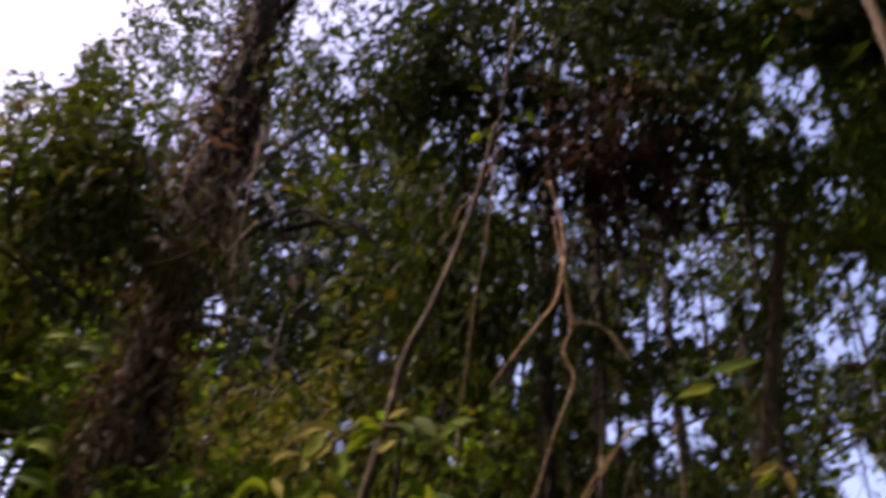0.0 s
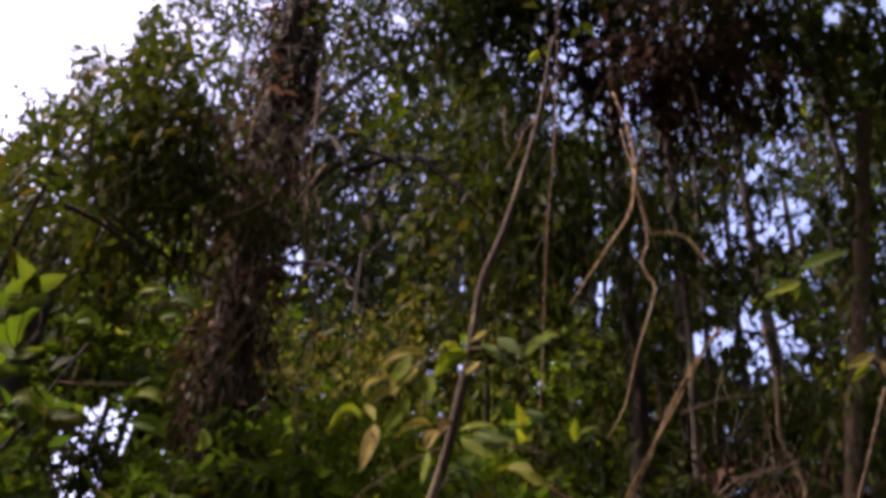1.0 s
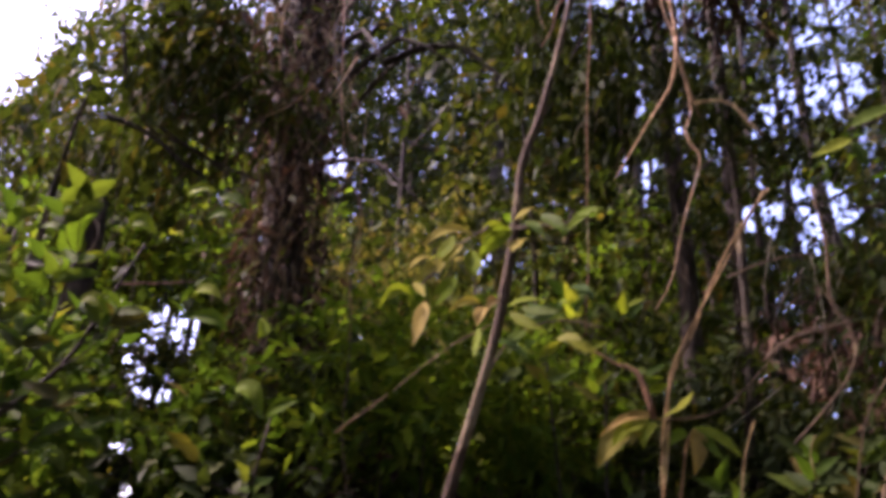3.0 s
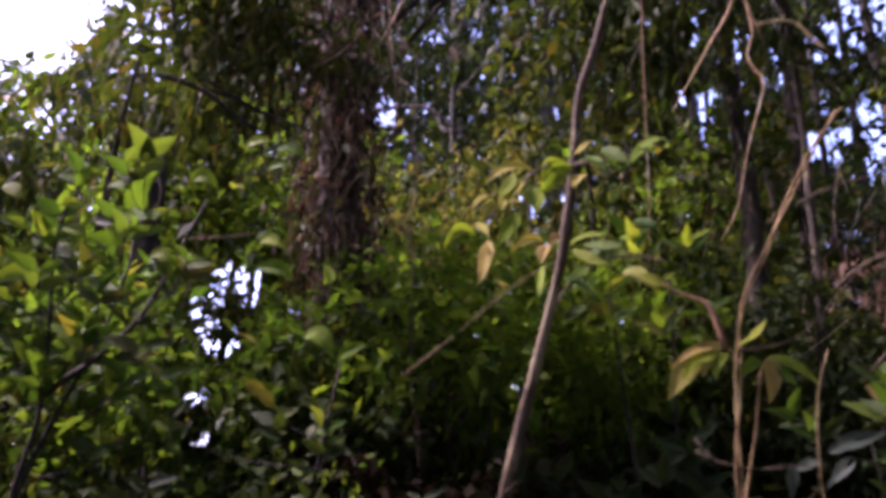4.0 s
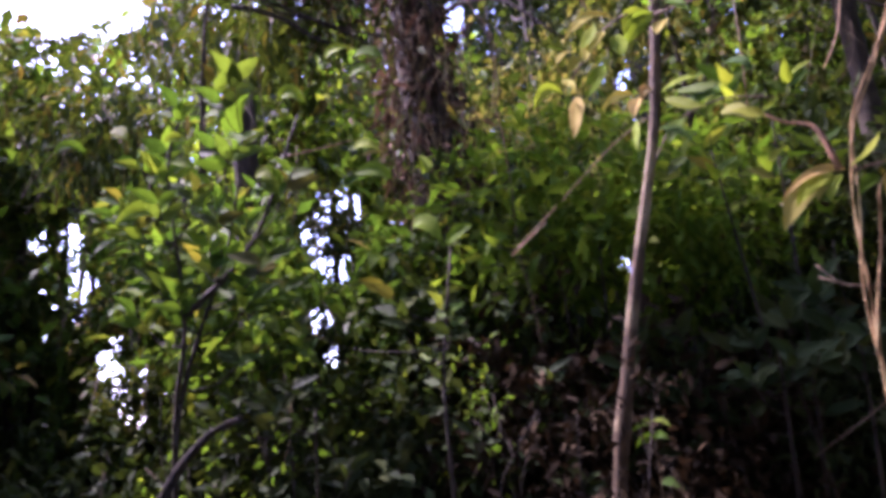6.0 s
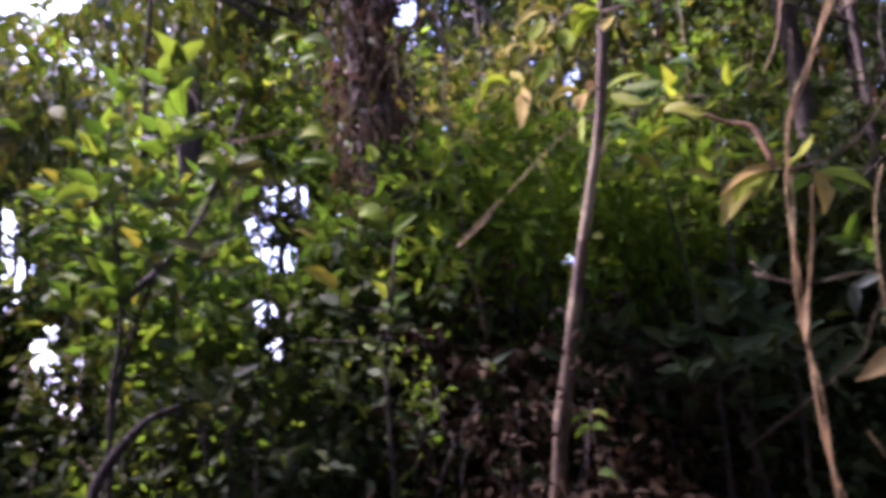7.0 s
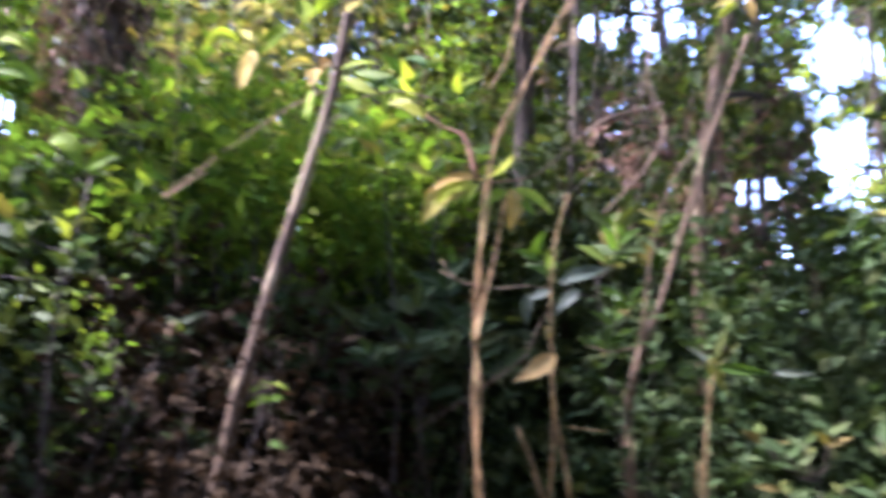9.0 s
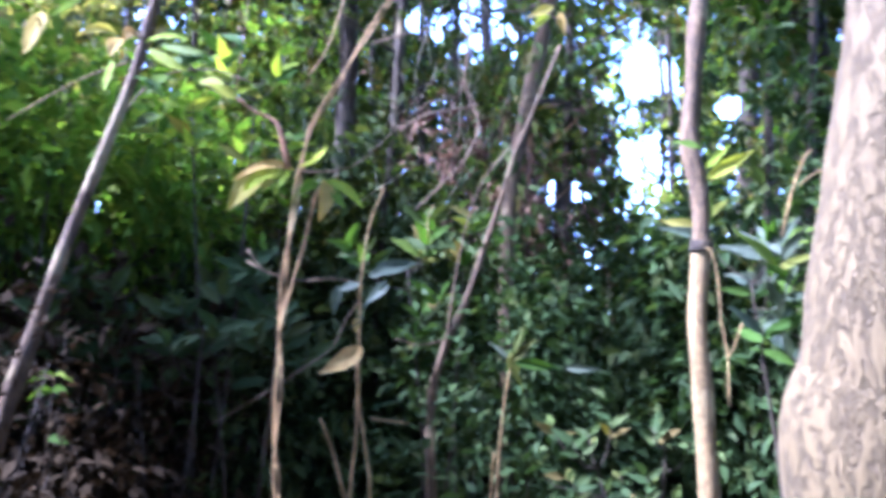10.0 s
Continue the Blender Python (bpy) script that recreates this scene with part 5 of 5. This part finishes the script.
oval = leafy_shrub((-2.53, 2.16, 0.0), [rooted([(-2.53, 2.16, 1.65), (-2.50, 2.20, 2.09), (-2.53, 2.16, 2.70), (-2.48, 2.22, 3.00)]), rooted([(-2.52, 2.17, 1.69), (-2.37, 2.33, 2.40), (-2.32, 2.38, 2.85)]), [(-2.50, 2.20, 2.09), (-2.30, 2.40, 2.40), (-2.14, 2.54, 2.95)]],
                   "shrub with large oval yellow-green leaves", 260, (-2.56, 2.28, 2.5), (0.8, 0.4, 0.7), 0.125, [LEAF_MID, LEAF_FRESH, LEAF_MID, LEAF_DARK])
blade(oval, LEAF_FRESH, 0.36, (-2.32, 2.38, 2.82), (-2.33, 2.33, 2.91), (-2.24, 2.36, 3.03))
blade(oval, LEAF_BRIGHT, 0.4, (-2.32, 2.38, 2.82), (-2.25, 2.38, 2.84), (-2.20, 2.39, 2.86))
blade(oval, LEAF_BRIGHT, 0.5, (-2.20, 2.49, 3.02), (-2.13, 2.48, 3.03), (-2.06, 2.50, 2.97))
blade(oval, LEAF_BRIGHT, 0.5, (-2.52, 2.17, 2.74), (-2.45, 2.17, 2.72), (-2.40, 2.19, 2.68))
blade(oval, LEAF_BRIGHT, 0.42, (-2.54, 2.15, 2.53), (-2.56, 2.05, 2.52), (-2.60, 1.95, 2.45))
blade(oval, LEAF_FRESH, 0.4, (-2.43, 2.27, 2.94), (-2.36, 2.27, 2.94), (-2.31, 2.28, 2.91))
blade(oval, LEAF_FRESH, 0.45, (-2.48, 2.22, 2.85), (-2.47, 2.15, 2.83), (-2.48, 2.10, 2.80))
blade(oval, LEAF_FRESH, 0.5, (-2.66, 2.00, 2.88), (-2.60, 1.99, 2.84), (-2.56, 1.99, 2.80))
blade(oval, LEAF_BRIGHT, 0.5, (-2.49, 2.21, 2.45), (-2.44, 2.19, 2.41), (-2.40, 2.19, 2.36))
blade(oval, LEAF_FRESH, 0.45, (-2.58, 2.10, 2.33), (-2.53, 2.08, 2.35), (-2.50, 2.07, 2.29))
blade(oval, LEAF_BRIGHT, 0.4, (-2.04, 2.62, 3.21), (-1.97, 2.61, 3.23), (-1.90, 2.63, 3.22))
blade(oval, LEAF_FRESH, 0.4, (-1.93, 2.70, 3.22), (-1.85, 2.70, 3.21), (-1.78, 2.71, 3.15))
blade(oval, LEAF_FRESH, 0.4, (-1.96, 2.68, 3.12), (-1.88, 2.67, 3.13), (-1.83, 2.68, 3.10))
blade(oval, LEAF_FRESH, 0.45, (-2.29, 2.41, 2.67), (-2.22, 2.41, 2.67), (-2.16, 2.42, 2.60))
blade(oval, LEAF_FRESH, 0.45, (-2.49, 2.21, 2.65), (-2.41, 2.22, 2.64), (-2.36, 2.23, 2.60))
blade(oval, LEAF_BRIGHT, 0.5, (-2.07, 2.60, 3.02), (-2.02, 2.57, 3.01), (-1.98, 2.57, 2.98))
blade(oval, LEAF_FRESH, 0.4, (-2.72, 1.92, 2.78), (-2.72, 1.84, 2.78), (-2.72, 1.78, 2.73))
blade(oval, LEAF_FRESH, 0.45, (-2.48, 2.22, 2.25), (-2.46, 2.17, 2.20), (-2.46, 2.12, 2.21))
blade(oval, LEAF_BRIGHT, 0.45, (-2.31, 2.39, 2.15), (-2.26, 2.37, 2.10), (-2.23, 2.36, 2.14))
blade(oval, LEAF_FRESH, 0.5, (-2.55, 2.14, 1.98), (-2.50, 2.12, 2.00), (-2.47, 2.11, 2.03))
blade(oval, LEAF_FRESH, 0.35, (-1.97, 2.68, 2.67), (-1.86, 2.69, 2.66), (-1.79, 2.70, 2.60))
blade(oval, LEAF_BRIGHT, 0.4, (-1.96, 2.68, 2.78), (-1.89, 2.67, 2.78), (-1.82, 2.68, 2.73))
blade(oval, LEAF_BRIGHT, 0.4, (-1.49, 2.45, 2.56), (-1.45, 2.41, 2.50), (-1.45, 2.38, 2.46))
low = leafy_shrub((-1.57, 2.58, 0.0), [rooted([(-1.57, 2.58, 1.66), (-1.54, 2.60, 1.95), (-1.50, 2.62, 2.23)])],
                  "low shrub with dark glossy leaves and fresh tips", 45, (-1.78, 2.68, 2.00), (0.55, 0.3, 0.3), 0.11, [LEAF_DARK, LEAF_DARK, LEAF_MID])
blade(low, LEAF_BRIGHT, 0.45, (-1.54, 2.42, 2.29), (-1.47, 2.41, 2.28), (-1.41, 2.41, 2.19))
blade(low, LEAF_FRESH, 0.4, (-1.44, 2.48, 2.21), (-1.37, 2.46, 2.24), (-1.31, 2.46, 2.25))
blade(low, LEAF_FRESH, 0.45, (-1.63, 2.36, 2.16), (-1.63, 2.30, 2.17), (-1.64, 2.26, 2.12))
blade(low, LEAF_GREY, 0.5, (-1.61, 2.38, 2.12), (-1.58, 2.33, 2.14), (-1.56, 2.31, 2.18))
for label, count, mats, size, radii, c in (
        ("dark broad-leaved shrub in deep shade", 70, [LEAF_SHADED], 0.11, (0.7, 0.3, 0.4), (-2.55, 2.72, 1.60)),
        ("dark broad-leaved shrub in deep shade", 70, [LEAF_SHADED], 0.11, (0.7, 0.3, 0.4), (-1.70, 3.42, 1.48)),
        ("dark broad-leaved shrub in deep shade", 90, [LEAF_GLOSSY_SHADED, LEAF_SHADED], 0.15, (0.6, 0.3, 0.4), (-0.81, 3.73, 1.68)),
        ("green broad-leaved shrub behind the saplings", 60, [LEAF_MID, LEAF_BRIGHT], 0.14, (0.5, 0.3, 0.45), (-0.67, 3.96, 2.76)),
        ("green broad-leaved shrub behind the saplings", 70, [LEAF_MID, LEAF_BRIGHT], 0.14, (0.6, 0.3, 0.5), (-1.58, 3.91, 2.79)),
        ("fern-like green shrub beside the young tree", 90, [LEAF_GLOSSY_SHADED, LEAF_GLOSSY_SHADED, LEAF_DARK], 0.1, (0.6, 0.3, 0.22), (1.21, 3.45, 1.14)),
        ("green shrub with long narrow leaves", 50, [LEAF_MID, LEAF_GREY], 0.2, (0.3, 0.3, 0.5), (1.80, 3.20, 1.93)),
        ("dark green shrub with long leaves", 60, [LEAF_DARK, LEAF_MID], 0.17, (0.5, 0.3, 0.4), (0.43, 4.22, 2.06)),
        ("dark green shrub with long glossy leaves", 80, [LEAF_GLOSSY_SHADED], 0.17, (0.5, 0.3, 0.5), (-0.5, 3.9, 1.7)),
        ("dark green shrub with long glossy leaves", 70, [LEAF_GLOSSY_SHADED, LEAF_SHADED], 0.16, (0.5, 0.3, 0.45), (-1.15, 3.7, 1.75))):
    leafy_shrub((c[0], c[1], 0.0), [[(c[0], c[1], -0.05), (c[0] + 0.05, c[1], c[2] * 0.5), (c[0] - 0.05, c[1], c[2])], [(c[0] + 0.05, c[1], -0.05), (c[0] + 0.2, c[1], c[2] * 0.6), (c[0] + 0.25, c[1], c[2] + 0.1)]],
                label, count, c, radii, size, mats, 0.36 if size < 0.18 else 0.25)

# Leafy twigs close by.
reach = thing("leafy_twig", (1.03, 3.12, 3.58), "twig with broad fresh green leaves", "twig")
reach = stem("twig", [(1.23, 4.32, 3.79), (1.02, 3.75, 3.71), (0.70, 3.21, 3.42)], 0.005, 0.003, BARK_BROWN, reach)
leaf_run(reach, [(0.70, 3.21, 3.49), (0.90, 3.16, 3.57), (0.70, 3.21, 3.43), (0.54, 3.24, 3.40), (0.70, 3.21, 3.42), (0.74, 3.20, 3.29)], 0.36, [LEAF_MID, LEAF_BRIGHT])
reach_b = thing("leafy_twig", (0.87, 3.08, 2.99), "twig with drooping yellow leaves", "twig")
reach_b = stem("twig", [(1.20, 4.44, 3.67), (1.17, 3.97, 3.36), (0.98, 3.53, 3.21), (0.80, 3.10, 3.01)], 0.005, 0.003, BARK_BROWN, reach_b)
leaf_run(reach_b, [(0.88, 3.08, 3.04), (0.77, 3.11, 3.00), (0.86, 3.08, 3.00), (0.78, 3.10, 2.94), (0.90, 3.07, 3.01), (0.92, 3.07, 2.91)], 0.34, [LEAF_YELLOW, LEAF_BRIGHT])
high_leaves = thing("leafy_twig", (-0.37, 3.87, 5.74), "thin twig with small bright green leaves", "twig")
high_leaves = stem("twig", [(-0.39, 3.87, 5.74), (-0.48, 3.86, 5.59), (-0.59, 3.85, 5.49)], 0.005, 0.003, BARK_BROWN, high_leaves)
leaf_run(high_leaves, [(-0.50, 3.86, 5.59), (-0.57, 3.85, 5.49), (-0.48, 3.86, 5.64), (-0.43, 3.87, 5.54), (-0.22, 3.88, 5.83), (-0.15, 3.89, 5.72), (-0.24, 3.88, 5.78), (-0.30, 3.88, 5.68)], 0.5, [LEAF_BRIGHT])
sprig = thing("seedling", (-0.99, 3.16, 0.0), "small seedling with yellow-green leaflets in shade", "seedling")
sprout = stem("stem", [(-0.99, 3.17, -0.05), (-1.0, 3.17, 0.8), (-0.99, 3.17, 1.5)], 0.005, 0.002, BARK_BROWN, sprig)
blade(sprout, LEAF_FRESH, 0.4, (-0.99, 3.16, 1.49), (-1.02, 3.14, 1.5), (-1.06, 3.12, 1.47))
blade(sprout, LEAF_FRESH, 0.4, (-0.99, 3.16, 1.5), (-0.95, 3.15, 1.5), (-0.91, 3.14, 1.47))
blade(sprout, LEAF_FRESH, 0.4, (-0.99, 3.16, 1.44), (-1.02, 3.13, 1.44), (-1.05, 3.1, 1.41))
blade(sprout, LEAF_FRESH, 0.4, (-0.99, 3.16, 1.44), (-0.96, 3.14, 1.45), (-0.92, 3.12, 1.43))
blade(sprout, LEAF_MID, 0.4, (-0.99, 3.16, 1.27), (-0.95, 3.15, 1.27), (-0.9, 3.14, 1.24))

# Fine-leaved twigs that break up the sky behind them.
def lace(turn, high, distance, wide, tall, count, size, mat, label):
    """A light twig with small leaves; wide and tall are half widths in degrees."""
    k = distance * math.tan(radians(1))
    c = at_turn(turn, distance) + Vector((0, 0, 1.55 + distance * math.tan(radians(high))))
    t = thing("leafy_twig", c + Vector((0, 0, tall * k)), label, "twig", "light twigs before the sky")
    for j in range(3):
        tip = c + Vector((RNG.uniform(-0.8, 0.8) * wide * k, RNG.uniform(-0.1, 0.1), -RNG.uniform(0.3, 0.9) * tall * k))
        stem("twig", [c + Vector((RNG.uniform(-0.3, 0.3) * wide * k, 0, tall * k * 1.4)), c.lerp(tip, 0.4) + Vector((0.02, 0, 0.02)), tip], 0.003, 0.0015, BARK_DARK, t, step=0.06, sides=5)
    foliage("foliage", t, mat, [sprays(c, (wide * k, 0.25, tall * k), count // 6, 6, size, 0.5, 0.3, 0.05, 0.07, False, False)])


for turn, high, wide, tall, count, mat in ((-38.4, 14.9, 3.0, 3.4, 1500, LEAF_DARK), (-38.9, 7.4, 2.0, 2.6, 640, LEAF_SHADED), (-51.6, 5.0, 2.8, 2.8, 1300, LEAF_DARK), (-55, 12, 3.2, 4.5, 800, LEAF_DARK),
                                           (9, 31.5, 5, 4, 900, LEAF_DARK), (7.5, 25.5, 4.0, 2.6, 520, LEAF_DARK),
                                           (-13.5, 28.5, 1.9, 2.6, 260, LEAF_SHADED), (0.8, 31.6, 1.7, 2.0, 190, LEAF_DARK), (-27.2, 28.9, 1.6, 1.8, 110, LEAF_DARK)):
    lace(turn, high, 5.2, wide, tall, count, 0.055, mat, "thin twigs with small dark leaves before bright sky")
# Sunlight on these twigs is partly put into the light leaf colour.
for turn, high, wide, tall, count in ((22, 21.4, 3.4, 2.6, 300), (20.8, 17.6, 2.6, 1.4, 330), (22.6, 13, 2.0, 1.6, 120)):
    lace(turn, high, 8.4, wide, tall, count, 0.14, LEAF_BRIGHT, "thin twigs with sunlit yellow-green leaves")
bough(-29, 6.4, 4.7, (0.8, 0.5, 0.7), 1800, LEAF_DARK, "overhanging bough with dense dark leaves", -29, 6.0, 0.13)
for turn, far, high in ((-48, 8.2, 6.2), (-53.5, 8.4, 6.2), (-59, 8.2, 5.6)):
    forest_tree(turn, far, high, 0.06, 1.5, 9000, 0.14, LEAF_DARK, low=0.3, limbs=2, label="small understorey tree with dense dark leaves")
tangle(-29.5, 4.1, 4.7, 2.6, 1.0, 70, "pale dry stems hanging down over a dark trunk", BARK_STEM)
# Added tree that keeps skylight off the shrubs at the right.
forest_tree(52, 4.4, 11, 0.12, 2.2, 9000, 0.24, LEAF_DARK, low=0.45, simple=True, label="tall forest tree with a spreading canopy, added for shade")
bough(-18, 4.95, 4.5, (0.75, 0.4, 0.6), 4200, LEAF_SHADED, "overhanging bough with dense dark drooping leaves", -27, 5.0, 0.13)
bough(-12, 4.7, 4.5, (0.55, 0.4, 0.5), 2600, LEAF_SHADED, "overhanging bough with dense dark drooping leaves", -24, 5.2, 0.13)
vine([at_turn(-28, 4.3) + Vector((0, 0, 5.6))] + [(-1.63, 3.18, 4.04), (-1.60, 3.19, 3.77), (-1.58, 3.20, 3.57), (-1.51, 3.24, 3.43), (-1.49, 3.25, 3.31), (-1.50, 3.24, 3.19), (-1.53, 3.23, 3.04), (-1.50, 3.24, 2.88), (-1.50, 3.24, 2.72)], 0.0035, 0.002, BARK_RED, "thin reddish vine hanging before a dark trunk")
dark_limb = thing("dead_branch", (-2.96, 3.01, 4.00), "dark bare branch before hazy leaves", "branch")
stem("limb", [(-2.96, 3.01, 4.00), (-2.85, 3.12, 3.98), (-2.73, 3.22, 3.91), (-2.64, 3.29, 3.82), (-2.54, 3.37, 3.76)], 0.018, 0.009, BARK_DARK, dark_limb, knots=0.3)
bough(-54, 3.7, 5.2, (0.8, 0.5, 0.45), 1700, LEAF_DARK, "overhanging bough with dense dark leaves", -50, 3.2, 0.13)
# Added shrubs whose light leaves give the low glints at the left.
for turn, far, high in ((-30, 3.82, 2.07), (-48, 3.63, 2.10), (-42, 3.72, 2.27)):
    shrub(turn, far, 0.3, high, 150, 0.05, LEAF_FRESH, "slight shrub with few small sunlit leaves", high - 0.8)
bough(-23.5, 4.85, 4.5, (0.5, 0.35, 0.5), 3200, LEAF_SHADED, "overhanging bough with dense dark drooping leaves", -28, 5.2, 0.12)
bough(-22.5, 5.6, 4.6, (0.6, 0.4, 0.4), 2200, LEAF_SHADED, "overhanging bough with dense dark drooping leaves", -28, 5.6, 0.12)
